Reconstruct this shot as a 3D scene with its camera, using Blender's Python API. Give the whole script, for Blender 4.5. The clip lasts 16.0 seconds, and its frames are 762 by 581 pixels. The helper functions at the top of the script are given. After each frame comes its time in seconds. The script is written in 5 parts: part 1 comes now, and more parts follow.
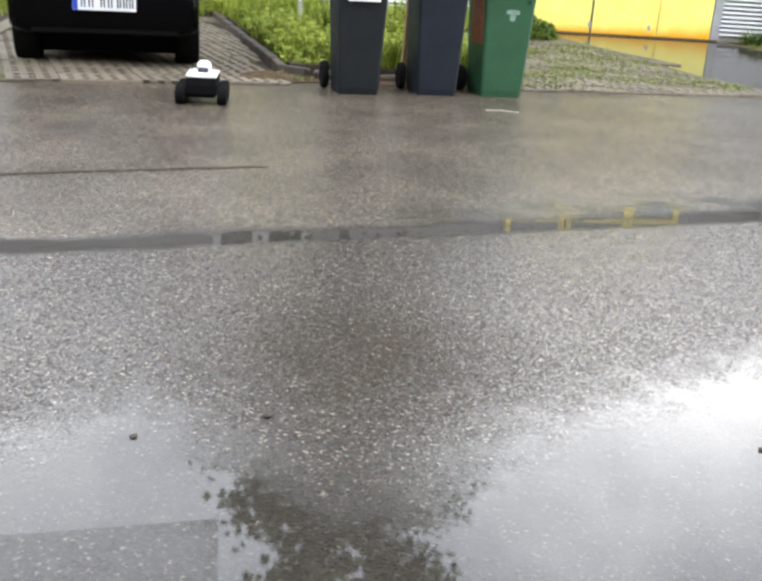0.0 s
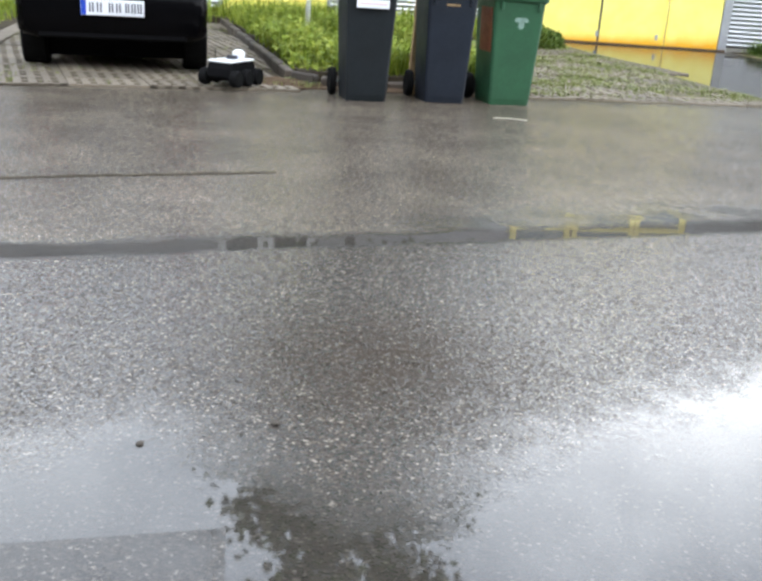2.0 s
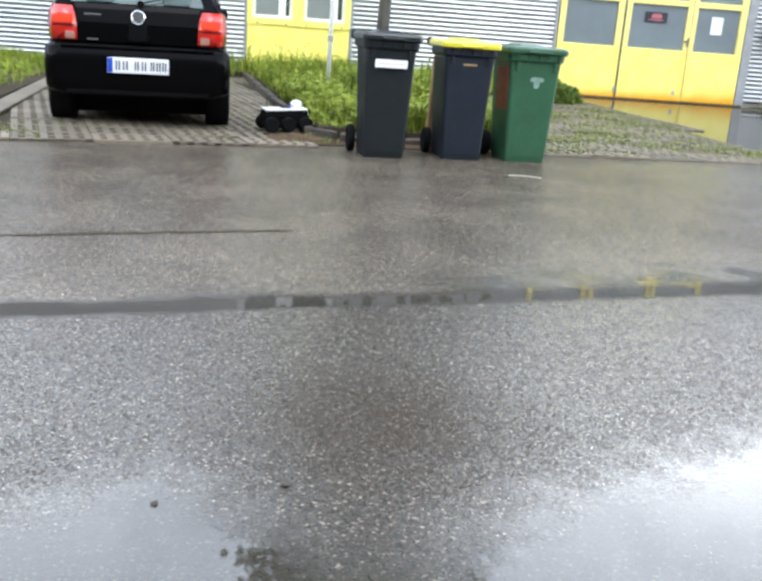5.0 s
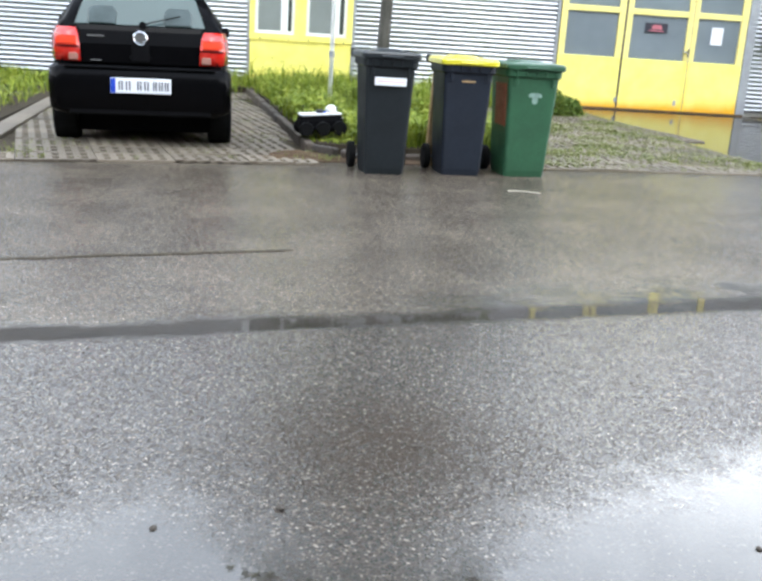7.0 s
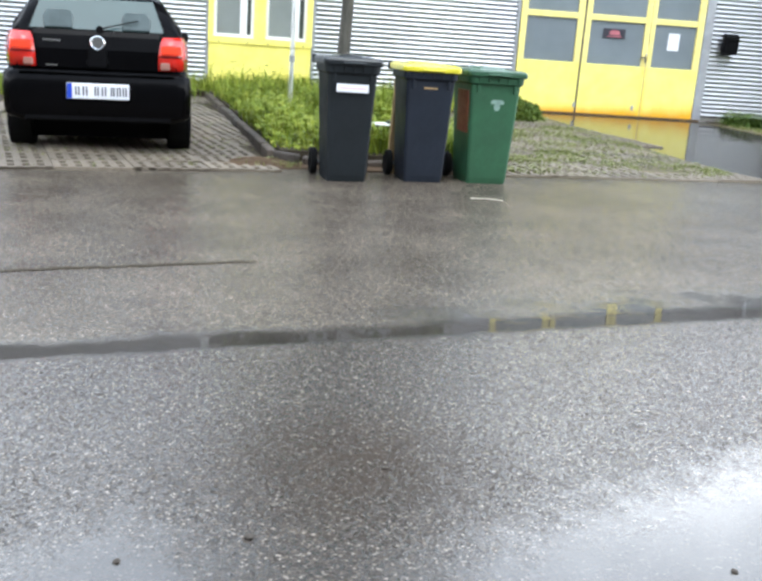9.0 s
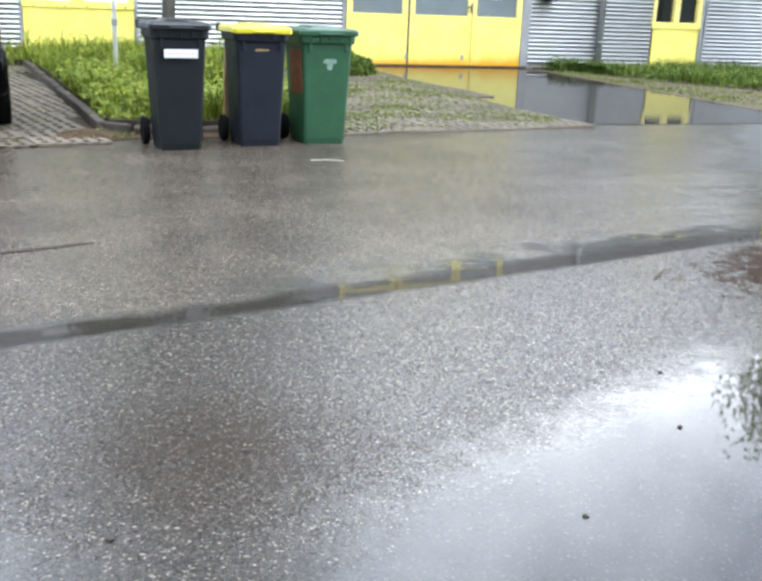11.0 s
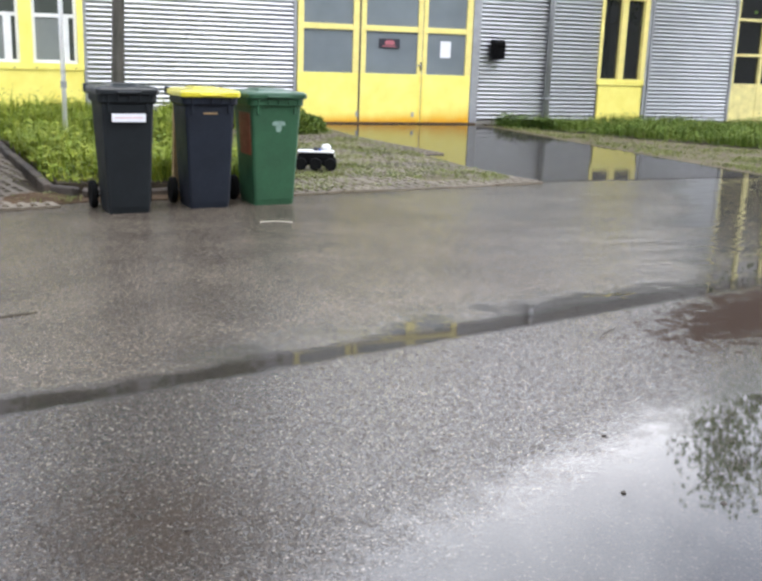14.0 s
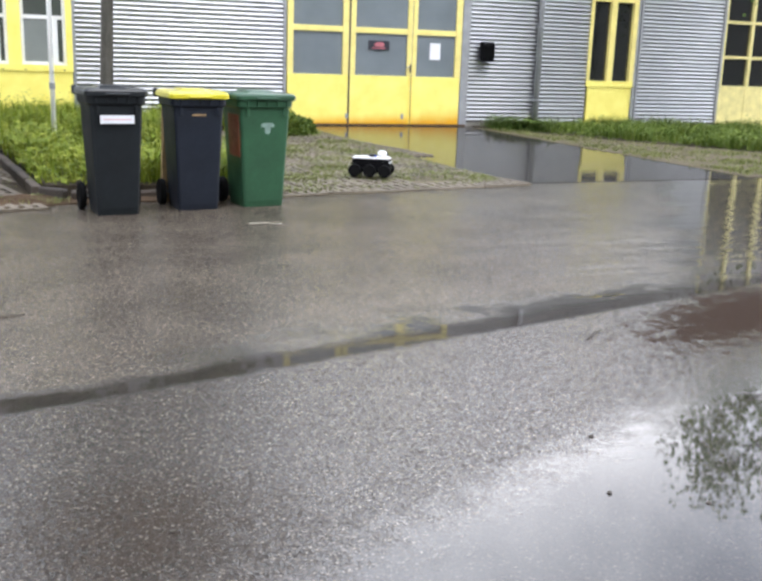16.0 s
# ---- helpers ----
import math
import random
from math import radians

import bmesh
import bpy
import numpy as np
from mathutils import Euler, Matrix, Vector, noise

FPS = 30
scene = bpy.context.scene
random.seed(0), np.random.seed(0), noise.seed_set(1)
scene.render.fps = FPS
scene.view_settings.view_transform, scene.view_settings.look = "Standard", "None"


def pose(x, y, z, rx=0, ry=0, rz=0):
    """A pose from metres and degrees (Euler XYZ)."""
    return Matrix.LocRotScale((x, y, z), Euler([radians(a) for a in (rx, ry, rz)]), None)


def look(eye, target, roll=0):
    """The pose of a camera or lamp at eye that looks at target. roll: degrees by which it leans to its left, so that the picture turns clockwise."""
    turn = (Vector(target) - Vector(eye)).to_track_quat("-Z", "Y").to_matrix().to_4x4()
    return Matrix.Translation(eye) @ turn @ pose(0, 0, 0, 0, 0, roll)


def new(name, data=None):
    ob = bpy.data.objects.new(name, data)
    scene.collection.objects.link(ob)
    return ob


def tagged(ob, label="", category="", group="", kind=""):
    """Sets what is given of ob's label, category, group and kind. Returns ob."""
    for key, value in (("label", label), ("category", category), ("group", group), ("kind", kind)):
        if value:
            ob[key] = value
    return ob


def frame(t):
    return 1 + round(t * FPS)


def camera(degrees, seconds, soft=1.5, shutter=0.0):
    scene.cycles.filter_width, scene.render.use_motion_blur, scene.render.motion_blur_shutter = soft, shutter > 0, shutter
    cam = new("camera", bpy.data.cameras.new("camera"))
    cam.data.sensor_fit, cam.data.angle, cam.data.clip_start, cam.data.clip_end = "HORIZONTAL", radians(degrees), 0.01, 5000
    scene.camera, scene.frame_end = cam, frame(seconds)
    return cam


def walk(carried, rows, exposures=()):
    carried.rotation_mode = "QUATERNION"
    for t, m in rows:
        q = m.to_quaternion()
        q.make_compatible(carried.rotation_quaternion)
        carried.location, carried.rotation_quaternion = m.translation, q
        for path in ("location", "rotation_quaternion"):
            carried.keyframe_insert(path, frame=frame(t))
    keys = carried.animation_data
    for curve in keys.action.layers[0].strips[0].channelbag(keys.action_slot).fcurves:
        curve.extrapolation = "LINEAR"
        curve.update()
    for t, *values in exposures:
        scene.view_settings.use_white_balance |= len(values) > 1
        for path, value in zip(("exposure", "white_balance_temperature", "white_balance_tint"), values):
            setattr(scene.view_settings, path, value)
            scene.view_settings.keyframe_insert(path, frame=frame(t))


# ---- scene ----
cam = camera(43.0, 16.0, soft=3.0)
PATH = [
    (0, 0.000, 0.000, 1.012, -7.588, -18.867, -3.673),
    (0.5, -0.007, 0.025, 0.993, -7.580, -18.740, -3.986),
    (1, -0.005, 0.006, 1.007, -7.153, -19.145, -4.256),
    (1.5, -0.001, -0.006, 1.015, -7.143, -19.133, -4.020),
    (2, -0.010, 0.027, 1.002, -7.197, -18.457, -4.052),
    (2.5, -0.008, 0.022, 1.006, -6.805, -18.057, -3.968),
    (3, -0.004, 0.012, 1.009, -6.791, -18.290, -4.058),
    (3.5, -0.005, 0.002, 1.015, -6.601, -18.204, -4.328),
    (4, -0.008, 0.007, 1.014, -6.394, -17.419, -4.711),
    (4.2, -0.008, 0.000, 1.021, -6.275, -16.930, -4.700),
    (6.3, 0.023, -0.088, 1.126, -5.588, -15.362, -3.776),
    (6.5, 0.024, -0.091, 1.123, -5.496, -15.722, -3.907),
    (7, 0.028, -0.098, 1.134, -5.762, -15.145, -3.619),
    (7.5, 0.027, -0.082, 1.140, -6.243, -14.484, -3.116),
    (8, 0.028, -0.075, 1.152, -6.137, -15.021, -3.325),
    (8.2, 0.026, -0.067, 1.146, -6.192, -14.829, -3.653),
    (10.3, -0.012, 0.003, 1.199, -13.823, -16.087, -2.385),
    (10.5, -0.003, 0.000, 1.197, -14.829, -16.465, -2.180),
    (11, 0.016, -0.010, 1.218, -17.922, -16.977, -2.181),
    (11.5, 0.027, -0.017, 1.236, -19.633, -16.909, -1.872),
    (12, 0.043, -0.012, 1.247, -20.608, -15.400, -1.558),
    (12.5, 0.053, -0.008, 1.262, -20.576, -14.575, -2.212),
    (13, 0.059, -0.013, 1.271, -21.126, -14.173, -1.544),
    (13.5, 0.064, -0.012, 1.278, -20.944, -13.795, -2.024),
    (14, 0.061, -0.015, 1.278, -20.637, -13.801, -1.885),
    (14.5, 0.063, -0.018, 1.278, -20.647, -13.736, -2.183),
    (15, 0.066, -0.016, 1.279, -20.868, -13.709, -2.106),
    (15.5, 0.068, -0.018, 1.277, -21.023, -13.698, -1.993),
    (16, 0.069, -0.026, 1.279, -21.199, -13.679, -1.944),
]
walk(cam, [(t, pose(x, y, z, 90 + pitch, roll, yaw)) for t, x, y, z, yaw, pitch, roll in PATH], exposures=[(0.0, 0.84, 6700, 9), (3.0, 0.84, 6250, 7), (4.2, 0.86, 6250, 7), (6.5, 0.91, 6250, 7), (8.2, 0.91, 6250, 7), (10.5, 0.95, 6150, 7), (11.5, 0.88, 6250, 8), (12.5, 0.70, 6450, 10), (16.0, 0.62, 6500, 12)])

# ---- light: bright, broken overcast sky ----
world = bpy.data.worlds.new("sky")
scene.world = world
world.use_nodes = True
wn, wl = world.node_tree.nodes, world.node_tree.links
wn.clear()
sky = wn.new("ShaderNodeTexSky")
sky.sky_type, sky.sun_disc, sky.sun_elevation, sky.sun_rotation = "NISHITA", False, radians(59), radians(169)
sky_gain = wn.new("ShaderNodeVectorMath")
sky_gain.operation = "SCALE"
sky_gain.inputs["Scale"].default_value = 0.16
wl.new(sky.outputs[0], sky_gain.inputs[0])
coord = wn.new("ShaderNodeTexCoord")
cloud = wn.new("ShaderNodeTexNoise")
cloud.inputs["Scale"].default_value, cloud.inputs["Detail"].default_value, cloud.inputs["Roughness"].default_value = 2.2, 6, 0.55
wl.new(coord.outputs["Generated"], cloud.inputs["Vector"])
cover = wn.new("ShaderNodeValToRGB")
cover.color_ramp.elements[0].position, cover.color_ramp.elements[1].position = 0.36, 0.58
cover.color_ramp.elements[0].color, cover.color_ramp.elements[1].color = (0.3, 0.3, 0.3, 1), (0.95, 0.95, 0.95, 1)
wl.new(cloud.outputs["Fac"], cover.inputs["Fac"])
veil = wn.new("ShaderNodeMix")
veil.data_type = "RGBA"
wl.new(cover.outputs["Color"], veil.inputs[0])
wl.new(sky_gain.outputs[0], veil.inputs[6])
SUN_DIR = Vector((0.10, -0.50, 0.85)).normalized()
toward = wn.new("ShaderNodeVectorMath")
toward.operation = "DOT_PRODUCT"
wl.new(coord.outputs["Generated"], toward.inputs[0])
toward.inputs[1].default_value = Vector((0.85, 0.30, 0.43)).normalized()
glow = wn.new("ShaderNodeValToRGB")
glow.color_ramp.elements.new(0.45)
for el, (at, tone) in zip(glow.color_ramp.elements, ((0.0, (0.72, 0.73, 0.75)), (0.40, (0.68, 0.69, 0.71)), (0.82, (0.90, 0.90, 0.91)))):
    el.position, el.color = at, (*tone, 1)
wl.new(toward.outputs["Value"], glow.inputs["Fac"])
cloud_gain = wn.new("ShaderNodeVectorMath")
cloud_gain.operation = "SCALE"
cloud_gain.inputs["Scale"].default_value = 5.8
# clouds stand whiter towards the horizon and thin out to grey-blue above
climb = wn.new("ShaderNodeSeparateXYZ")
wl.new(coord.outputs["Generated"], climb.inputs[0])
bank = wn.new("ShaderNodeValToRGB")
bank.color_ramp.elements.new(0.4)
bank.color_ramp.elements.new(0.5)
bank.color_ramp.elements.new(0.56)
for el, (at, tone) in zip(bank.color_ramp.elements, ((0.28, (1.0, 1.0, 1.0)), (0.355, (0.92, 0.925, 0.94)), (0.40, (0.68, 0.69, 0.715)), (0.44, (0.57, 0.59, 0.625)), (0.60, (0.44, 0.475, 0.535)))):
    el.position, el.color = at, (*tone, 1)
wl.new(climb.outputs[2], bank.inputs["Fac"])
banked = wn.new("ShaderNodeVectorMath")
banked.operation = "MULTIPLY"
wl.new(glow.outputs["Color"], banked.inputs[0])
wl.new(bank.outputs["Color"], banked.inputs[1])
wl.new(banked.outputs[0], cloud_gain.inputs[0])
wl.new(cloud_gain.outputs[0], veil.inputs[7])
back = wn.new("ShaderNodeBackground")
back.inputs["Strength"].default_value = 1.0
wl.new(veil.outputs[2], back.inputs["Color"])
wout = wn.new("ShaderNodeOutputWorld")
wl.new(back.outputs[0], wout.inputs[0])
sun = new("sun", bpy.data.lights.new("sun", "SUN"))
sun.data.energy, sun.data.angle, sun.data.color = 0.7, radians(30), (1.0, 0.97, 0.93)
sun.matrix_world = look(SUN_DIR * 30, (0, 0, 0))


# ---- materials ----
class Mat:
    """A small writer of node materials."""

    def __init__(self, name):
        self.m = bpy.data.materials.new(name)
        self.m.use_nodes = True
        self.n, self.l = self.m.node_tree.nodes, self.m.node_tree.links
        self.b = self.n["Principled BSDF"]
        self.geo = None

    def pos(self):
        if not self.geo:
            self.geo = self.n.new("ShaderNodeNewGeometry")
        return self.geo.outputs["Position"]

    def local(self):
        return self.n.new("ShaderNodeTexCoord").outputs["Object"]

    def noise(self, scale, detail=4, rough=0.55, vec=None, stretch=None):
        vec = vec or self.pos()
        if stretch:
            s = self.n.new("ShaderNodeVectorMath")
            s.operation = "MULTIPLY"
            s.inputs[1].default_value = stretch
            self.l.new(vec, s.inputs[0])
            vec = s.outputs[0]
        t = self.n.new("ShaderNodeTexNoise")
        t.inputs["Scale"].default_value, t.inputs["Detail"].default_value, t.inputs["Roughness"].default_value = scale, detail, rough
        self.l.new(vec, t.inputs["Vector"])
        return t.outputs["Fac"]

    def voronoi(self, scale, out="Distance", vec=None):
        t = self.n.new("ShaderNodeTexVoronoi")
        t.inputs["Scale"].default_value = scale
        self.l.new(vec or self.pos(), t.inputs["Vector"])
        return t.outputs[out]

    def ramp(self, fac, stops):
        r = self.n.new("ShaderNodeValToRGB")
        e = r.color_ramp.elements
        while len(e) < len(stops):
            e.new(0.5)
        for el, (p, c) in zip(e, stops):
            el.position = p
            el.color = (c, c, c, 1) if not isinstance(c, tuple) else (*c, 1)
        self.l.new(fac, r.inputs["Fac"])
        return r.outputs["Color"]

    def math(self, op, a, b=None, clamp=False):
        m = self.n.new("ShaderNodeMath")
        m.operation, m.use_clamp = op, clamp
        for i, v in enumerate((a, b)):
            if v is None:
                continue
            if isinstance(v, (int, float)):
                m.inputs[i].default_value = v
            else:
                self.l.new(v, m.inputs[i])
        return m.outputs[0]

    def mix(self, fac, a, b):
        m = self.n.new("ShaderNodeMix")
        m.data_type = "RGBA"
        for i, v in ((0, fac), (6, a), (7, b)):
            if isinstance(v, tuple):
                m.inputs[i].default_value = (*v, 1)
            elif isinstance(v, (int, float)):
                m.inputs[i].default_value = v
            else:
                self.l.new(v, m.inputs[i])
        return m.outputs[2]

    def bump(self, height, strength, distance, under=None):
        b = self.n.new("ShaderNodeBump")
        if isinstance(strength, (int, float)):
            b.inputs["Strength"].default_value = strength
        else:
            self.l.new(strength, b.inputs["Strength"])
        b.inputs["Distance"].default_value = distance
        self.l.new(height, b.inputs["Height"])
        if under:
            self.l.new(under, b.inputs["Normal"])
        return b.outputs["Normal"]

    def random(self):
        return self.n.new("ShaderNodeObjectInfo").outputs["Random"]

    def island(self):
        self.pos()
        return self.geo.outputs["Random Per Island"]

    def set(self, **k):
        for key, v in k.items():
            s = self.b.inputs[key.replace("_", " ")]
            if isinstance(v, bpy.types.NodeSocket):
                self.l.new(v, s)
            else:
                s.default_value = (*v, 1) if isinstance(v, tuple) else v
        return self


def plain(name, colour, rough, metal=0.0, dirt=0.25, scale=6.0, bump=0.0, wet=0.0, gloss=0.35):
    """Painted or moulded surface with blotches of dirt at two scales."""
    m = Mat(name)
    v = m.local()
    big, fine = m.noise(scale, 5, 0.6, v), m.noise(scale * 12, 3, 0.6, v)
    f = m.math("ADD", m.math("MULTIPLY", big, 0.7), m.math("MULTIPLY", fine, 0.3))
    dark = tuple(c * (1 - dirt) for c in colour)
    lite = tuple(min(1, c * (1 + dirt * 0.5)) for c in colour)
    m.set(Base_Color=m.ramp(f, [(0.3, dark), (0.7, lite)]), Roughness=m.ramp(f, [(0.3, min(1, rough * 1.2)), (0.7, rough * 0.85)]), Metallic=metal)
    if bump:
        m.set(Normal=m.bump(fine, bump, 0.004))
    m.set(Specular_IOR_Level=gloss)
    if wet:
        m.set(Coat_Weight=wet, Coat_Roughness=0.12)
    return m.m


GUT_Y, GUT_K = 3.38, 0.243  # line of the gutter: y = GUT_Y + GUT_K x
GUT_A = math.atan(GUT_K)


def asphalt_material(name, repair=False):
    """Rolled asphalt under a broken film of rain: single stones stand out of the film, hollows are flooded."""
    m = Mat(name)
    p = m.pos()
    sep = m.n.new("ShaderNodeSeparateXYZ")
    m.l.new(p, sep.inputs[0])
    x, y = sep.outputs[0], sep.outputs[1]
    # signed distance beyond the gutter
    beyond = m.math("SUBTRACT", y, m.math("ADD", m.math("MULTIPLY", x, GUT_K), GUT_Y + 0.1))
    pavement = m.math("MULTIPLY", beyond, 14, True)
    grit, blotch, patch, fine = m.noise(420, 2, 0.7), m.noise(1.6, 5, 0.6), m.noise(9, 4, 0.65), m.noise(45, 3, 0.7)
    grain = m.voronoi(165)

    def channels(scale):
        sp = m.n.new("ShaderNodeSeparateColor")
        m.l.new(m.voronoi(scale, "Color"), sp.inputs[0])
        return sp.outputs

    stone, crumb = channels(165), channels(330)
    # colour: dark binder, brown-grey stones, a few pale chips that also paint in wet glints
    speck = m.ramp(stone[0], [(0.0, (0.009, 0.0075, 0.006)), (0.45, (0.027, 0.023, 0.019)), (0.93, (0.070, 0.060, 0.050)), (0.990, (0.23, 0.215, 0.195))])
    tint = m.mix(pavement, m.mix(blotch, (0.95, 0.86, 0.76), (1.25, 1.15, 1.04)), m.mix(m.ramp(blotch, [(0.36, 0.0), (0.64, 1.0)]), (1.52, 1.36, 1.12), (2.25, 2.03, 1.70)))
    mul = m.n.new("ShaderNodeMix")
    mul.data_type, mul.blend_type = "RGBA", "MULTIPLY"
    mul.inputs[0].default_value = 1.0
    m.l.new(speck, mul.inputs[6])
    m.l.new(tint, mul.inputs[7])
    # standing water: a sheet on the low side of the carriageway with a ragged shore
    edge = m.math("SUBTRACT", m.math("MULTIPLY", m.math("POWER", m.math("MAXIMUM", m.math("SUBTRACT", x, 0.30), 0.0), 0.85), 0.63), m.math("SUBTRACT", y, 1.58))
    ragged = m.math("ADD", m.math("MULTIPLY", m.math("SUBTRACT", patch, 0.5), 0.55), m.math("MULTIPLY", m.math("SUBTRACT", fine, 0.5), 0.35))
    shore = m.math("ADD", m.math("ADD", edge, ragged), 0.16)
    left = m.math("SUBTRACT", 2.12, m.math("ADD", y, m.math("MULTIPLY", m.math("ABSOLUTE", m.math("ADD", x, 0.24)), 0.75)))
    shore2 = m.math("ADD", left, m.math("MULTIPLY", ragged, 0.8))
    pool = m.ramp(m.math("ADD", m.math("MAXIMUM", shore, m.math("MINIMUM", shore2, 0.25)), 0.12), [(0.0, 0.0), (0.14, 0.35), (0.34, 1.0)])
    # rain lies on the low end of the pavement and against its lip
    swash = m.math("SUBTRACT", m.noise(1.1, 5, 0.6, stretch=(0.6, 1.8, 1.0)), 0.5)
    low_end = m.math("ADD", m.math("MULTIPLY", m.math("SUBTRACT", x, 2.6), 0.42), m.math("MULTIPLY", swash, 1.8))
    sheet = m.math("MULTIPLY", m.math("MULTIPLY", low_end, 1.0, True), pavement)
    deep = m.math("ADD", m.math("SUBTRACT", x, m.math("MULTIPLY", y, 0.72)), m.math("MULTIPLY", swash, 1.2))
    deep = m.math("MULTIPLY", m.math("MULTIPLY", m.math("SUBTRACT", deep, 0.38), 2.4, True), pavement)
    lip = m.math("MULTIPLY", m.math("ADD", m.math("SUBTRACT", 0.40, beyond), m.math("MULTIPLY", m.math("SUBTRACT", m.noise(2.2, 5, 0.6), 0.5), 1.3)), 4.0, True)
    lip = m.math("MULTIPLY", m.math("MULTIPLY", lip, pavement), m.math("MULTIPLY", m.math("SUBTRACT", x, 0.4), 1.4, True))
    # silt and rainwater lie in the gutter line
    wobble = m.math("MULTIPLY", m.math("SUBTRACT", m.noise(2.6, 4, 0.6), 0.5), 0.24)
    rise = m.math("MULTIPLY", m.math("ADD", beyond, m.math("ADD", 0.10, m.math("MULTIPLY", m.math("SUBTRACT", patch, 0.5), 0.10))), 16, True)
    fall = m.math("SUBTRACT", 1.0, m.math("MULTIPLY", m.math("SUBTRACT", beyond, m.math("ADD", 0.07, wobble)), 10, True), True)
    channel = m.math("MULTIPLY", rise, fall)
    if repair:
        pool = m.ramp(patch, [(0.2, 0.45), (0.6, 0.85)])
    flood = m.math("MAXIMUM", m.math("MAXIMUM", pool, deep), m.math("MAXIMUM", lip, channel))
    wet = m.math("MAXIMUM", flood, m.math("MULTIPLY", sheet, 0.8))
    # brown silt in the middle of the carriageway, widened to paint the crown's dark reflection
    dist = m.n.new("ShaderNodeVectorMath")
    dist.operation = "DISTANCE"
    m.l.new(p, dist.inputs[0])
    dist.inputs[1].default_value = (0.38, 2.42, 0.0)
    stain_and_reflection = m.math("MULTIPLY", m.math("SUBTRACT", 1.0, m.math("MULTIPLY", dist.outputs["Value"], 1.9), True), m.ramp(m.math("ADD", m.math("MULTIPLY", patch, 0.6), m.math("MULTIPLY", m.noise(55, 4, 0.75), 0.4)), [(0.36, 0.1), (0.56, 1.0)]))
    mottle = m.ramp(m.math("ADD", m.math("MULTIPLY", m.noise(34, 4, 0.7), 0.5), m.math("MULTIPLY", m.noise(75, 3, 0.7), 0.5)), [(0.34, 0.5), (0.66, 1.5)])
    mul2 = m.n.new("ShaderNodeMix")
    mul2.data_type, mul2.blend_type = "RGBA", "MULTIPLY"
    mul2.inputs[0].default_value = 1.0
    dust = m.mix(m.ramp(blotch, [(0.36, 0.0), (0.64, 1.0)]), (0.062, 0.052, 0.038), (0.117, 0.102, 0.078))
    m.l.new(m.mix(m.math("MULTIPLY", pavement, 0.38), mul.outputs[2], dust), mul2.inputs[6])
    m.l.new(mottle, mul2.inputs[7])
    sunk = m.mix(m.math("MULTIPLY", flood, 0.8), mul2.outputs[2], m.mix(blotch, (0.024, 0.020, 0.016), (0.040, 0.034, 0.028)))
    dirty = m.mix(m.math("MULTIPLY", channel, 0.75), sunk, m.mix(m.noise(7, 4), (0.012, 0.010, 0.008), (0.040, 0.030, 0.022)))
    dirty = m.mix(m.math("MULTIPLY", stain_and_reflection, 0.8), dirty, (0.034, 0.022, 0.013))
    # brown silt and leaf litter washed up on the shore
    off = m.n.new("ShaderNodeVectorMath")
    off.operation = "SUBTRACT"
    m.l.new(p, off.inputs[0])
    off.inputs[1].default_value = (3.75, 3.92, 0.0)
    spun = m.n.new("ShaderNodeVectorRotate")
    spun.inputs["Angle"].default_value = radians(-24)
    m.l.new(off.outputs[0], spun.inputs["Vector"])
    flat = m.n.new("ShaderNodeVectorMath")
    flat.operation = "MULTIPLY"
    flat.inputs[1].default_value = (1.15, 3.0, 0.0)
    m.l.new(spun.outputs[0], flat.inputs[0])
    far = m.n.new("ShaderNodeVectorMath")
    far.operation = "LENGTH"
    m.l.new(flat.outputs[0], far.inputs[0])
    silt = m.math("MULTIPLY", m.math("SUBTRACT", m.math("ADD", 1.0, m.math("MULTIPLY", m.math("ADD", m.math("SUBTRACT", patch, 0.5), m.math("SUBTRACT", m.noise(60, 3, 0.7), 0.5)), 2.5)), far.outputs["Value"]), 4.0, True)
    dirty = m.mix(silt, dirty, m.mix(m.noise(70, 3, 0.7), (0.012, 0.006, 0.003), (0.050, 0.027, 0.015)))
    m.set(Base_Color=dirty, Roughness=0.85, Specular_IOR_Level=0.12)
    height = m.math("ADD", grain, m.math("MULTIPLY", grit, 0.5))
    m.set(Normal=m.bump(height, 0.8, 0.008))
    # share of the surface under the film; each stone is either wet-glossy or proud and dull
    share = m.math("ADD", m.math("MULTIPLY", wet, 0.40), m.mix(pavement, (0.58, 0.58, 0.58), (0.50, 0.50, 0.50)))
    share = m.math("SUBTRACT", share, m.math("ADD", m.math("MULTIPLY", stain_and_reflection, 0.32), m.math("MULTIPLY", silt, 0.9)))
    proud = m.math("ADD", m.math("MULTIPLY", stone[1], 0.55), m.math("ADD", m.math("MULTIPLY", crumb[1], 0.30), m.math("MULTIPLY", fine, 0.20)))
    glossy = m.math("MULTIPLY", m.math("ADD", m.math("SUBTRACT", share, proud), 0.16), 3.2, True)
    weight = m.math("ADD", m.math("MULTIPLY", glossy, 0.86), 0.14)
    lumps = channels(78)
    uneven = m.math("ADD", 0.50, m.math("MULTIPLY", lumps[0], 1.0))
    weight = m.math("MULTIPLY", weight, m.mix(m.math("MULTIPLY", m.math("SUBTRACT", 1.0, flood, True), m.math("ADD", 0.35, m.math("MULTIPLY", pavement, 0.5))), (1.0, 1.0, 1.0), uneven), True)
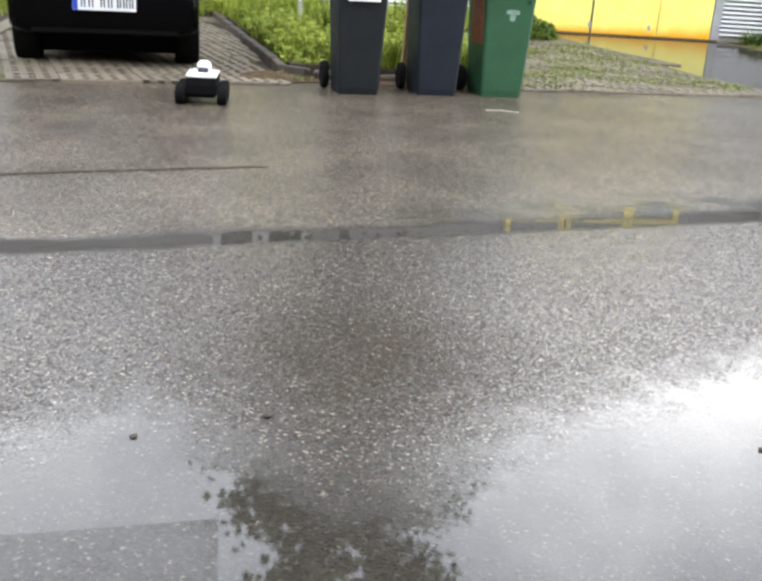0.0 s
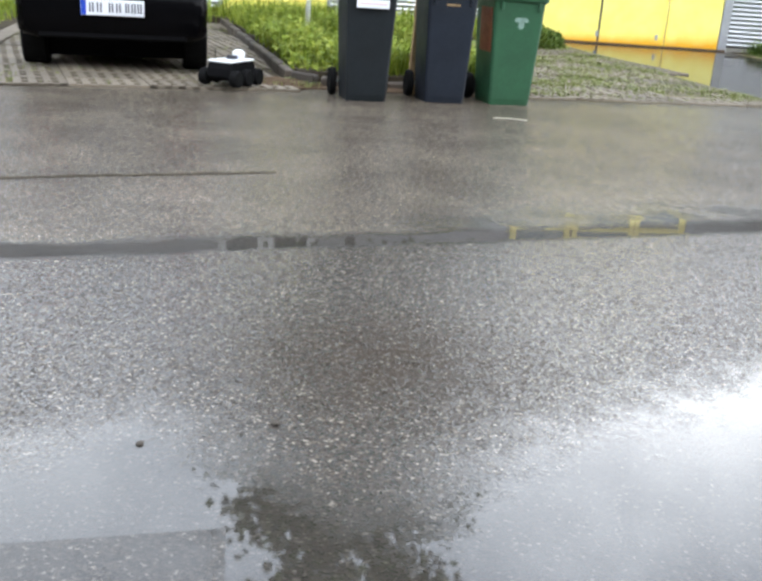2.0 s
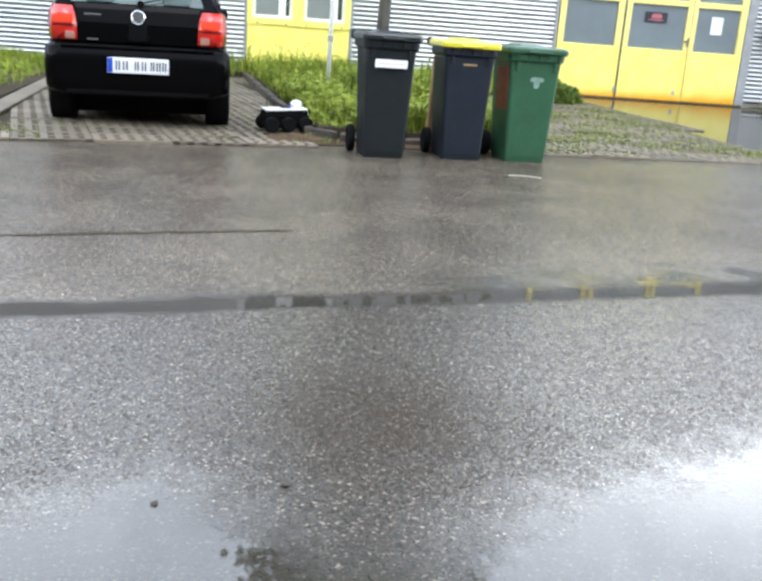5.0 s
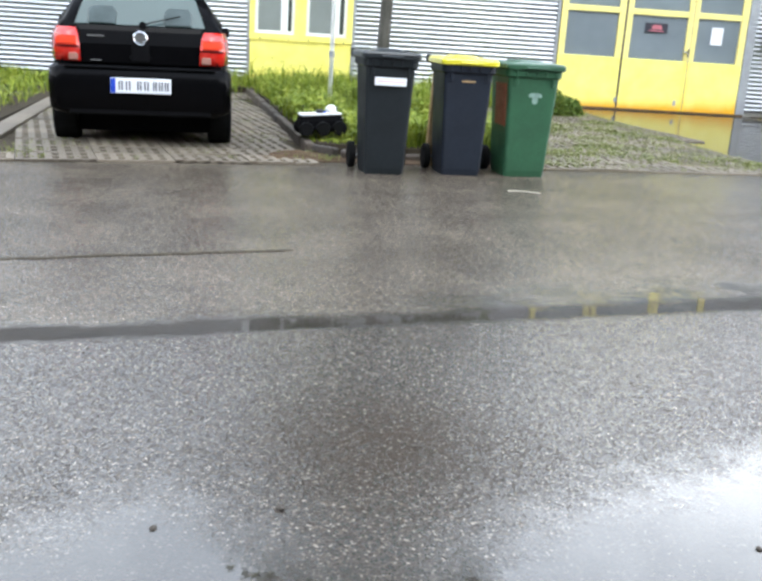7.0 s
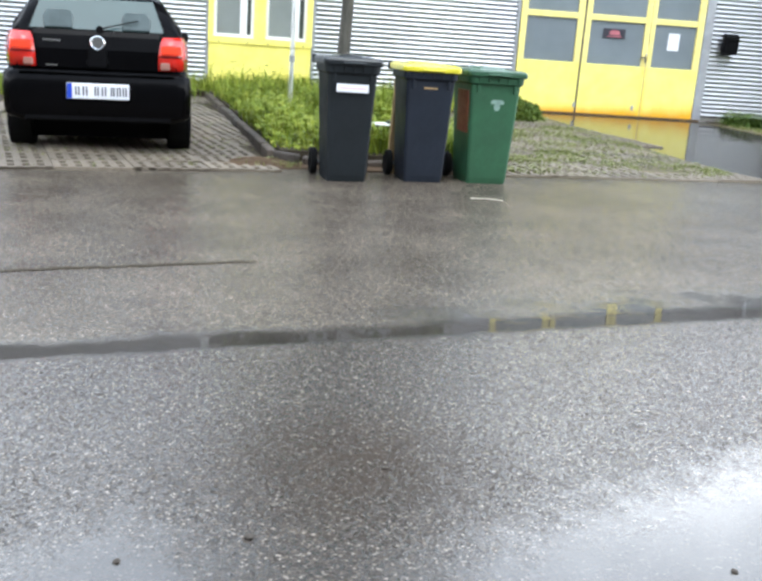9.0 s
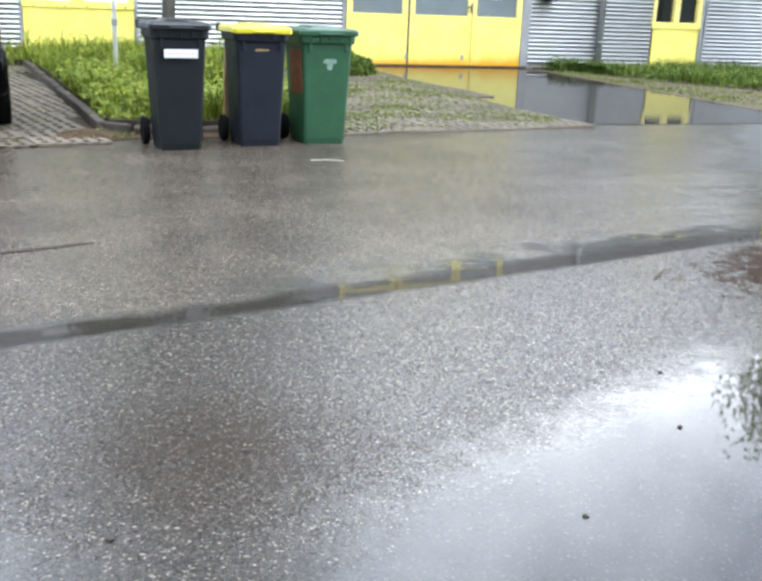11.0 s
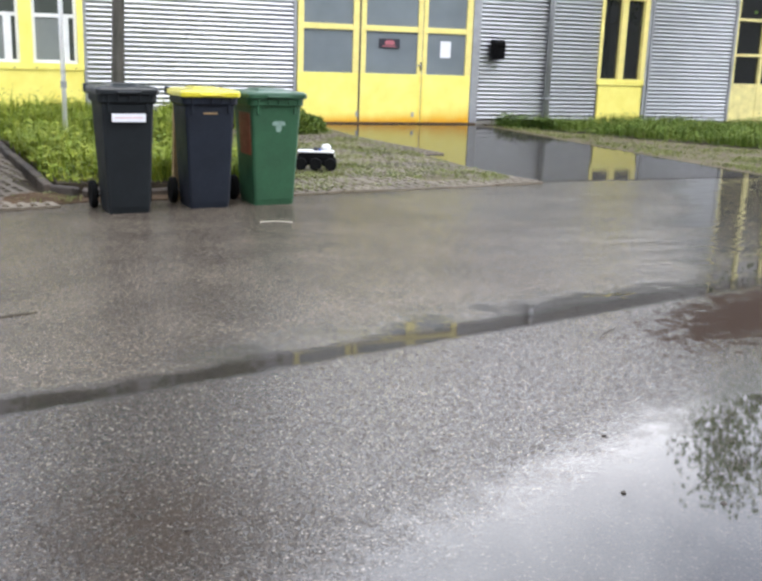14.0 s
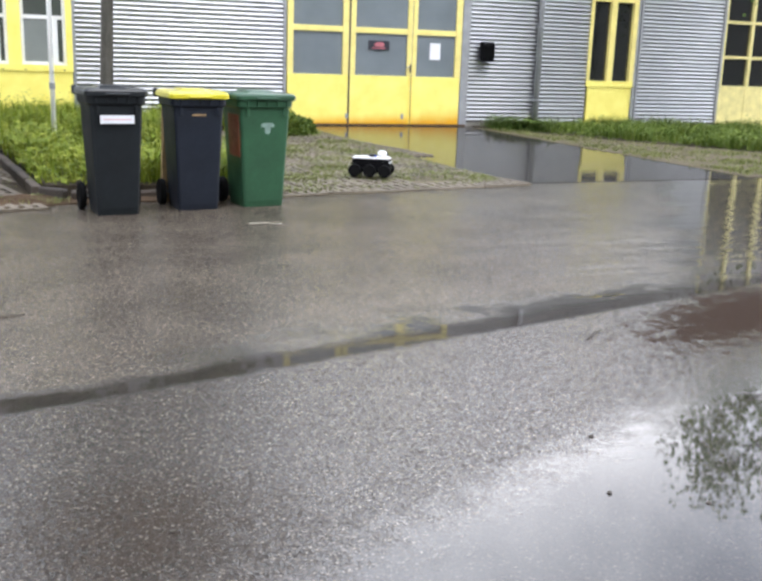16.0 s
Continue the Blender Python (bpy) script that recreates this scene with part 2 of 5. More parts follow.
    weight = m.math("MULTIPLY", weight, m.math("SUBTRACT", 1.0, m.math("MAXIMUM", m.math("MULTIPLY", channel, 0.48), m.math("MULTIPLY", silt, 0.96))))
    if repair:
        weight = m.math("MULTIPLY", weight, 0.72)
    m.set(Coat_Weight=weight, Coat_IOR=1.62)
    m.set(Coat_Roughness=m.math("ADD", m.ramp(wet, [(0.0, 0.15), (0.5, 0.10), (0.9, 0.03)]), m.math("MULTIPLY", m.math("SUBTRACT", pavement, m.math("MAXIMUM", deep, m.math("MAXIMUM", lip, channel)), True), m.math("ADD", 0.075, m.math("MULTIPLY", sheet, 0.09)))))
    # relief of the film: stones where it is thin, long wind ripples where it is deep
    ripple = m.noise(3.1, 3, 0.55, stretch=(0.45, 2.2, 1.0))
    lift = m.math("MULTIPLY", m.math("SUBTRACT", 1.0, flood, True), m.math("ADD", height, m.math("MULTIPLY", stone[2], 0.15)))
    tiny = m.bump(lift, 0.15, 0.005)
    m.set(Coat_Normal=m.bump(ripple, m.math("MULTIPLY", m.math("SUBTRACT", sheet, m.math("MULTIPLY", deep, 0.8), True), 0.9), 0.03, tiny))
    return m.m


def drive_material(name, coat, rough):
    m = Mat(name)
    a, b = m.noise(1.3, 5, 0.6), m.noise(260, 2, 0.7)
    m.set(Base_Color=m.ramp(m.math("ADD", m.math("MULTIPLY", a, 0.6), m.math("MULTIPLY", b, 0.4)), [(0.3, (0.016, 0.0135, 0.0115)), (0.7, (0.040, 0.034, 0.029))]), Roughness=0.7, Specular_IOR_Level=0.1)
    m.set(Coat_Weight=coat, Coat_IOR=1.34, Coat_Roughness=m.ramp(a, [(0.35, rough * 2), (0.65, rough)]), Normal=m.bump(b, 0.3, 0.004))
    m.set(Coat_Normal=m.bump(m.noise(7, 3, 0.5, stretch=(0.5, 2.0, 1.0)), 0.05, 0.01))
    return m.m


def soil_material(name, lo, hi):
    m = Mat(name)
    f = m.math("ADD", m.math("MULTIPLY", m.noise(6, 6, 0.65), 0.6), m.math("MULTIPLY", m.noise(70, 3, 0.7), 0.4))
    m.set(Base_Color=m.ramp(f, [(0.3, lo), (0.7, hi)]), Roughness=0.9, Specular_IOR_Level=0.15, Normal=m.bump(f, 0.7, 0.02))
    return m.m


def grass_material(name, lo, mid, hi):
    m = Mat(name)
    f = m.math("ADD", m.math("MULTIPLY", m.island(), 0.45), m.math("MULTIPLY", m.noise(1.9, 5, 0.65), 0.6))
    m.set(Base_Color=m.ramp(f, [(0.15, lo), (0.5, mid), (0.85, hi)]), Roughness=0.55, Specular_IOR_Level=0.2)
    return m.m


def concrete_material(name, lo, hi, wet=0.3):
    m = Mat(name)
    f = m.math("ADD", m.math("MULTIPLY", m.noise(7, 6, 0.65), 0.55), m.math("MULTIPLY", m.noise(110, 3, 0.7), 0.45))
    rnd = m.math("ADD", m.math("MULTIPLY", m.random(), 0.35), m.math("MULTIPLY", f, 0.75))
    m.set(Base_Color=m.ramp(rnd, [(0.25, lo), (0.8, hi)]), Roughness=0.7, Normal=m.bump(f, 0.5, 0.008), Coat_Weight=wet, Coat_Roughness=0.25)
    return m.m


def sheet_metal_material():
    m = Mat("corrugated_aluminium")
    f, g = m.noise(0.9, 5, 0.6), m.noise(14, 4, 0.6, stretch=(0.25, 1, 1))
    s = m.math("ADD", m.math("MULTIPLY", f, 0.5), m.math("MULTIPLY", g, 0.5))
    m.set(Base_Color=m.ramp(s, [(0.3, (0.35, 0.36, 0.37)), (0.7, (0.47, 0.475, 0.49))]), Metallic=1.0, Roughness=m.ramp(s, [(0.3, 0.42), (0.7, 0.32)]))
    return m.m


def yellow_material(name, rust):
    m = Mat(name)
    sep = m.n.new("ShaderNodeSeparateXYZ")
    m.l.new(m.pos(), sep.inputs[0])
    f = m.noise(3.0, 5, 0.6)
    base = m.ramp(f, [(0.3, (0.84, 0.72, 0.15)), (0.7, (0.93, 0.83, 0.23))])
    if rust:
        # rust has crept up from the foot, furthest on the leaf beside the wall, and down the joint
        reach = m.math("ADD", 3.6, m.math("MULTIPLY", m.math("SUBTRACT", 7.6, sep.outputs[0]), 0.9))
        drips = m.noise(2.6, 5, 0.6, stretch=(1, 1, 0.25))
        low = m.math("SUBTRACT", m.math("ADD", 0.75, drips), m.math("MULTIPLY", sep.outputs[2], reach), True)
        joint = m.math("SUBTRACT", 1.0, m.math("MULTIPLY", m.math("ABSOLUTE", m.math("SUBTRACT", sep.outputs[0], 7.27)), 11), True)
        joint = m.math("MULTIPLY", joint, m.ramp(m.noise(1.6, 4, 0.6), [(0.4, 0.0), (0.62, 0.8)]))
        base = m.mix(m.math("POWER", low, 1.6), base, m.mix(drips, (0.58, 0.20, 0.010), (0.84, 0.50, 0.020)))
        base = m.mix(joint, base, (0.78, 0.50, 0.02))
    m.set(Base_Color=base, Roughness=m.ramp(f, [(0.3, 0.42), (0.7, 0.28)]))
    return m.m


def bark_material():
    m = Mat("bark")
    f = m.noise(9, 6, 0.7, stretch=(2.5, 2.5, 0.5))
    m.set(Base_Color=m.ramp(f, [(0.3, (0.026, 0.024, 0.019)), (0.7, (0.10, 0.092, 0.075))]), Roughness=0.85, Normal=m.bump(f, 0.9, 0.02))
    return m.m


def glass_material(name, tint, rough=0.02, gloss=0.7):
    m = Mat(name)
    f = m.noise(1.4, 3)
    m.set(Base_Color=m.ramp(f, [(0.3, tuple(c * 0.8 for c in tint)), (0.7, tint)]), Roughness=rough, Specular_IOR_Level=gloss)
    return m.m


ASPHALT, DRIVE = asphalt_material("wet_asphalt"), drive_material("wet_smooth_drive", 0.64, 0.03)
PATCH = asphalt_material("wet_repair_asphalt", True)
SOIL = soil_material("damp_soil", (0.022, 0.017, 0.011), (0.07, 0.056, 0.036))
SAND = soil_material("sandy_joint_soil", (0.055, 0.045, 0.027), (0.19, 0.16, 0.105))
DIRT_AND_SILL_SHADE = soil_material("brown_dirt_and_sill_shade", (0.045, 0.028, 0.015), (0.13, 0.085, 0.05))
GRASS = grass_material("lush_weeds", (0.020, 0.050, 0.005), (0.165, 0.225, 0.018), (0.38, 0.39, 0.06))
FAR_GRASS = grass_material("darker_lawn_grass", (0.018, 0.045, 0.006), (0.105, 0.165, 0.024), (0.22, 0.26, 0.05))
TURF = grass_material("sparse_turf", (0.05, 0.06, 0.02), (0.14, 0.165, 0.042), (0.28, 0.275, 0.12))
LEAF = grass_material("tree_leaves", (0.03, 0.06, 0.010), (0.07, 0.12, 0.02), (0.12, 0.17, 0.035))
BUSH = grass_material("bush_leaves", (0.025, 0.05, 0.008), (0.08, 0.13, 0.02), (0.20, 0.24, 0.05))
CONCRETE = concrete_material("grey_concrete", (0.16, 0.15, 0.13), (0.36, 0.34, 0.30))
PAVER = concrete_material("weathered_paver", (0.075, 0.060, 0.043), (0.215, 0.178, 0.128), 0.03)
DIMMING_WALL = concrete_material("dimming_wall_render", (0.05, 0.048, 0.044), (0.10, 0.095, 0.088), 0.0)
KERB = concrete_material("dark_kerb_stone", (0.020, 0.015, 0.011), (0.085, 0.064, 0.046), 0.03)
METAL = sheet_metal_material()
YELLOW, YELLOW_RUST = yellow_material("yellow_paint", False), yellow_material("yellow_paint_rusting", True)
PALE_YELLOW = plain("pale_yellow_paint", (0.80, 0.70, 0.30), 0.35)
FRAME_YELLOW = plain("faded_yellow_frame", (0.84, 0.72, 0.25), 0.35, dirt=0.15)
GREY_STEEL = plain("grey_steel_trim", (0.34, 0.35, 0.36), 0.4, 0.3)
WHITE = plain("white_paint", (0.8, 0.8, 0.79), 0.35, dirt=0.12)
BARK = bark_material()
# pale grey holds the light interior and reflections that show in these panes
PANE_REFLECTION = glass_material("pale_reflection_pane", (0.24, 0.26, 0.25), 0.03)
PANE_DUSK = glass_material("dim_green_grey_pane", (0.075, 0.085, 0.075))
PANE_DULL, PANE_DARK = glass_material("dull_blue_grey_pane", (0.19, 0.22, 0.235), 0.12), glass_material("dark_pane", (0.02, 0.022, 0.022))
CAR_BLACK = plain("black_car_paint", (0.0022, 0.0022, 0.0026), 0.22, dirt=0.3, wet=0.05, gloss=0.04)
TRIM_BLACK = plain("black_plastic", (0.004, 0.004, 0.0045), 0.6, gloss=0.05)
RUBBER = plain("tyre_rubber", (0.006, 0.006, 0.006), 0.8, bump=0.3, gloss=0.08)
LAMP_RED = plain("red_lamp_lens", (0.62, 0.015, 0.008), 0.12, dirt=0.15, wet=1.0)
LAMP_AMBER = plain("orange_red_lens", (0.75, 0.055, 0.02), 0.12, dirt=0.1, wet=1.0)
LAMP_CLEAR = plain("clear_lamp_lens", (0.30, 0.14, 0.11), 0.25)
CHROME = plain("chrome", (0.75, 0.76, 0.78), 0.15, 1.0, dirt=0.1)
PLATE_WHITE = plain("plate_white", (0.78, 0.79, 0.82), 0.3, dirt=0.06)
PLATE_BLUE = plain("plate_blue", (0.02, 0.06, 0.42), 0.3)
INK = plain("dark_ink", (0.03, 0.03, 0.04), 0.5)
CAR_GLASS = glass_material("car_rear_glass", (0.05, 0.085, 0.085), 0.06, 0.28)
SEAT = plain("dark_seat_cloth", (0.07, 0.09, 0.09), 0.8)
BIN_GREY = plain("anthracite_bin_plastic", (0.0095, 0.0125, 0.0145), 0.5, dirt=0.35, scale=4, wet=0.06, gloss=0.25)
BIN_BLUE = plain("blue_grey_bin_plastic", (0.012, 0.016, 0.0245), 0.5, dirt=0.35, scale=4, wet=0.06, gloss=0.25)
BIN_GREEN = plain("green_bin_plastic", (0.026, 0.088, 0.042), 0.45, dirt=0.28, scale=4, wet=0.15)
LID_YELLOW = plain("yellow_lid_plastic", (0.60, 0.53, 0.03), 0.30, dirt=0.12, wet=0.9)
LID_GREY = plain("wet_anthracite_lid", (0.011, 0.014, 0.016), 0.4, dirt=0.3, scale=5, wet=0.45, gloss=0.3)
LID_GREEN = plain("wet_green_lid", (0.026, 0.080, 0.040), 0.4, dirt=0.25, scale=5, wet=0.4)
STICKER_RED = plain("worn_red_sticker", (0.28, 0.07, 0.04), 0.5, dirt=0.5, scale=14)
WOOD = plain("weathered_wood", (0.34, 0.23, 0.11), 0.7, dirt=0.4, scale=9)
DIAL = plain("faded_white_print", (0.22, 0.32, 0.27), 0.5, dirt=0.3, scale=20)
PINK = plain("sign_red_print", (0.45, 0.14, 0.16), 0.5)
PALE_PINK = plain("pale_pink_print", (0.75, 0.45, 0.45), 0.5)
BLUE_PART = plain("blue_plastic", (0.02, 0.08, 0.45), 0.35)
DRY = plain("dry_straw", (0.42, 0.39, 0.31), 0.7)
ROOM = plain("dim_room_wall", (0.22, 0.23, 0.22), 0.9)
TWIG = plain("wet_twig", (0.05, 0.04, 0.03), 0.7)
CHAIR_GREY = plain("light_grey_fabric", (0.30, 0.33, 0.34), 0.8)


# ---- mesh helpers ----
def mesh_of(name, bm, material):
    me = bpy.data.meshes.new(name)
    bm.normal_update()
    bm.to_mesh(me)
    bm.free()
    for mat in (material if isinstance(material, (list, tuple)) else [material]):
        me.materials.append(mat)
    return me


def smooth(me, on=True):
    me.polygons.foreach_set("use_smooth", [on] * len(me.polygons))
    return me


def part(name, bm, material, parent=None, label="", at=None, soft=False):
    me = mesh_of(name, bm, material)
    if soft:
        smooth(me)
    ob = new(name, me)
    if parent:
        ob.parent = parent
    if at is not None:
        ob.matrix_basis = at
    return tagged(ob, label)


def empty(name, m, label, category, group="", kind=""):
    ob = new(name)
    ob.empty_display_size = 0.1
    ob.matrix_basis = m
    return tagged(ob, label, category, group, kind)


def box(x0, x1, y0, y1, z0, z1, bevel=0.0, bm=None, segs=1):
    own = bm is None
    bm = bm or bmesh.new()
    r = bmesh.ops.create_cube(bm, size=1.0, matrix=Matrix.LocRotScale(((x0 + x1) / 2, (y0 + y1) / 2, (z0 + z1) / 2), None, (x1 - x0, y1 - y0, z1 - z0)))
    if bevel and own:
        bmesh.ops.bevel(bm, geom=bm.edges[:], offset=bevel, segments=segs, affect="EDGES", profile=0.6)
    return bm


def turned(profile, n=24, axis="z", bm=None):
    """A turned shape from (radius, height) pairs."""
    bm = bm or bmesh.new()
    rings = []
    for r, h in profile:
        ring = []
        for k in range(n):
            a = 2 * math.pi * k / n
            c = (r * math.cos(a), r * math.sin(a), h)
            ring.append(bm.verts.new(c if axis == "z" else (c[2], c[0], c[1]) if axis == "x" else (c[0], c[2], c[1])))
        rings.append(ring)
    for a, b in zip(rings, rings[1:]):
        for k in range(n):
            bm.faces.new((a[k], a[(k + 1) % n], b[(k + 1) % n], b[k]))
    bm.faces.new(rings[0][::-1])
    bm.faces.new(rings[-1])
    bmesh.ops.recalc_face_normals(bm, faces=bm.faces[:])
    return bm


def loft(rings, bm=None, caps=True):
    bm = bm or bmesh.new()
    vs = [[bm.verts.new(p) for p in ring] for ring in rings]
    n = len(vs[0])
    for a, b in zip(vs, vs[1:]):
        for k in range(n):
            bm.faces.new((a[k], a[(k + 1) % n], b[(k + 1) % n], b[k]))
    if caps:
        bm.faces.new(vs[0][::-1])
        bm.faces.new(vs[-1])
    bmesh.ops.recalc_face_normals(bm, faces=bm.faces[:])
    return bm


def rounded(w, d, r, z, cx=0.0, cy=0.0, n=4):
    """A rounded rectangle, w by d, at height z."""
    out = []
    for sx, sy, a0 in ((1, 1, 0), (-1, 1, 90), (-1, -1, 180), (1, -1, 270)):
        for k in range(n + 1):
            a = radians(a0 + 90 * k / n)
            out.append((cx + sx * (w / 2 - r) + r * math.cos(a), cy + sy * (d / 2 - r) + r * math.sin(a), z))
    return out


def tube(points, r0, r1, n=8, bm=None):
    bm = bm or bmesh.new()
    pts = [Vector(p) for p in points]
    rings = []
    for i, p in enumerate(pts):
        d = (pts[min(i + 1, len(pts) - 1)] - pts[max(i - 1, 0)]).normalized()
        q = d.to_track_quat("Z", "Y")
        r = r0 + (r1 - r0) * i / max(1, len(pts) - 1)
        rings.append([p + q @ Vector((r * math.cos(2 * math.pi * k / n), r * math.sin(2 * math.pi * k / n), 0)) for k in range(n)])
    return loft(rings, bm)


def soup(name, verts, faces, material, parent=None, label=""):
    me = bpy.data.meshes.new(name)
    me.from_pydata(verts, [], faces)
    me.materials.append(material)
    ob = new(name, me)
    if parent:
        ob.parent = parent
    return tagged(ob, label)


# ---- ground ----
WALL_Y = 17.03


def edge_y(x):
    """The far edge of the asphalt."""
    pts = [(-60, -9.0), (-2.02, 7.33), (-0.97, 7.64), (0.17, 8.12), (1.0, 8.22), (2.45, 8.36), (3.52, 8.52), (4.64, 8.78), (5.2, 9.1), (8.4, 9.15), (12, 9.6), (60, 22)]
    for (xa, ya), (xb, yb) in zip(pts, pts[1:]):
        if x <= xb:
            return ya + (yb - ya) * (x - xa) / (xb - xa)
    return pts[-1][1]


def build_ground():
    """One sheet to the horizon; the gutter stands level full of rain."""
    bm = bmesh.new()
    across = [(-400, 0), (-40, 0), (-3, 0), (0.0, 0), (0.04, 0), (0.11, 0), (0.19, 0), (0.24, 0), (3, 0), (40, 0), (400, 0)]
    along = [-400, -60, -12, -4, 0, 4, 8, 14, 60, 400]
    ca, sa = math.cos(GUT_A), math.sin(GUT_A)
    grid = [[bm.verts.new((u * ca - v * sa, GUT_Y + u * sa + v * ca, z)) for u in along] for v, z in across]
    for a, b in zip(grid, grid[1:]):
        for k in range(len(along) - 1):
            bm.faces.new((a[k], a[k + 1], b[k + 1], b[k]))
    tagged(part("ground", bm, ASPHALT), "wet grey asphalt road and pavement with standing water", "ground", kind="structure")


def slab(name, pts, z0, z1, material, label, category):
    bm = bmesh.new()
    loft([[(x, y, z0) for x, y in pts], [(x, y, z1) for x, y in pts]], bm)
    return tagged(part(name, bm, material), label, category, kind="structure")


def build_areas():
    slab("driveway", [(5.12, 9.02), (8.42, 9.1), (8.42, WALL_Y - 0.03), (5.0, WALL_Y - 0.03)], -0.1, 0.004, DRIVE, "smooth wet dark driveway before the yellow gate", "driveway")
    slab("parking_bed", [(-2.35, 7.28), (-0.97, 7.66), (0.17, 8.14), (0.33, 8.62), (-0.46, 15.6), (-2.9, 15.6)], -0.1, 0.006, SOIL, "dark soil bed under the parking pavers", "soil")
    slab("corner_dirt", [(0.08, 8.06), (0.60, 8.24), (2.44, 8.36), (2.44, 8.5), (0.62, 8.58), (0.34, 8.64), (-0.02, 8.5)], -0.1, 0.010, DIRT_AND_SILL_SHADE, "bare brown dirt before the lawn kerb", "soil")
    slab("verge_bed", [(2.45, 8.38), (3.52, 8.54), (4.64, 8.80), (5.1, 9.04), (5.1, 15.6), (2.45, 15.6)], -0.1, 0.008, SAND, "soil bed under overgrown grass pavers", "soil")
    slab("far_verge_bed", [(8.44, 9.2), (13.5, 9.3), (10.9, 12.2), (9.83, 14.0), (8.92, 15.9), (8.44, 16.6)], -0.1, 0.007, SAND, "sandy verge with thin turf beside the driveway", "soil")
    slab("lawn_bed", [(0.42, 8.70), (2.44, 8.52), (2.44, 15.62), (4.9, 15.62), (4.95, WALL_Y - 0.03), (-3.2, WALL_Y - 0.03), (-3.2, 15.62), (-0.36, 15.62)], -0.1, 0.10, SOIL, "dark soil of the overgrown front lawn", "soil")
    slab("side_lawn_bed", [(-9, 4.0), (-2.5, 7.3), (-3.05, 15.6), (-3.25, WALL_Y - 0.03), (-12, WALL_Y - 0.03)], -0.1, 0.05, SOIL, "soil of the lawn beside the parking bay", "soil")
    slab("far_lawn_bed", [(8.6, WALL_Y - 0.03), (8.94, 15.94), (9.85, 14.03), (10.95, 12.2), (13.6, 9.3), (24, 9.5), (24, WALL_Y - 0.03)], -0.1, 0.012, SOIL, "soil of the lawn along the facade", "soil")


def build_mound():
    """Brown earth that rain has washed off the lawn over the corner of the pavers."""
    bm = bmesh.new()
    n = 34
    grid = []
    for j in range(n + 1):
        row = []
        for i in range(n + 1):
            u, v = 2 * i / n - 1, 2 * j / n - 1
            x, y = 0.24 + 0.46 * u, 8.44 + 0.28 * v + 0.16 * u
            d = math.hypot(u, v) + 0.35 * noise.noise(Vector((x * 4, y * 4, 3)))
            z = 0.065 * max(0.0, 1 - d) ** 0.7 + 0.014 * noise.noise(Vector((x * 16, y * 16, 1))) - 0.004
            row.append(bm.verts.new((x, y, z if d < 1 else -0.02)))
        grid.append(row)
    for a, b in zip(grid, grid[1:]):
        for i in range(n):
            bm.faces.new((a[i], a[i + 1], b[i + 1], b[i]))
    tagged(part("dirt_mound", bm, DIRT_AND_SILL_SHADE, soft=True), "washed-out brown earth at the kerb corner", "soil", kind="stuff")


def build_street():
    """Plain unseen walls added to close the street behind the viewer."""
    # stands out of view and dark to cut fill light and reflections on viewer-facing sides
    w = part("wall_south", box(-45, 45, -11.5, -11.0, 0, 9.0), DIMMING_WALL)
    tagged(w, "unseen plain dark wall added behind the viewer to dim reflections", "wall", kind="structure")
    w = part("wall_west", box(-32.5, -32, -11, 30, 0, 7.0), CONCRETE)
    tagged(w, "plain grey rendered wall at the end of the yard", "wall", kind="structure")


def build_patches():
    bm = bmesh.new()
    loft([[(x, y, z) for x, y in ((-2.4, 0.5), (-0.02, 0.55), (-0.03, 1.595), (-0.42, 1.55), (-2.4, 1.30))] for z in (-0.05, 0.004)], bm)
    tagged(part("asphalt_patch", bm, PATCH), "smoother dark repair patch in the road", "road patch", kind="structure")
    bm = bmesh.new()
    rnd = random.Random(12)
    prev = None
    for k in range(40):
        x = -2.2 + k * 0.06
        y = 4.43 + (x + 1.07) * 0.313 + rnd.uniform(-0.012, 0.012)
        w = 0.012 + rnd.uniform(0, 0.014)
        row = [bm.verts.new((x, y - w, 0.003)), bm.verts.new((x, y + w, 0.003))]
        if prev:
            bm.faces.new((prev[0], row[0], row[1], prev[1]))
        prev = row
    tagged(part("pavement_seam", bm, SOIL), "dark open seam across the pavement", "seam", kind="structure")


def inside(pt, poly):
    x, y = pt
    c = False
    for (xa, ya), (xb, yb) in zip(poly, poly[1:] + poly[:1]):
        if (ya > y) != (yb > y) and x < (xb - xa) * (y - ya) / (yb - ya) + xa:
            c = not c
    return c


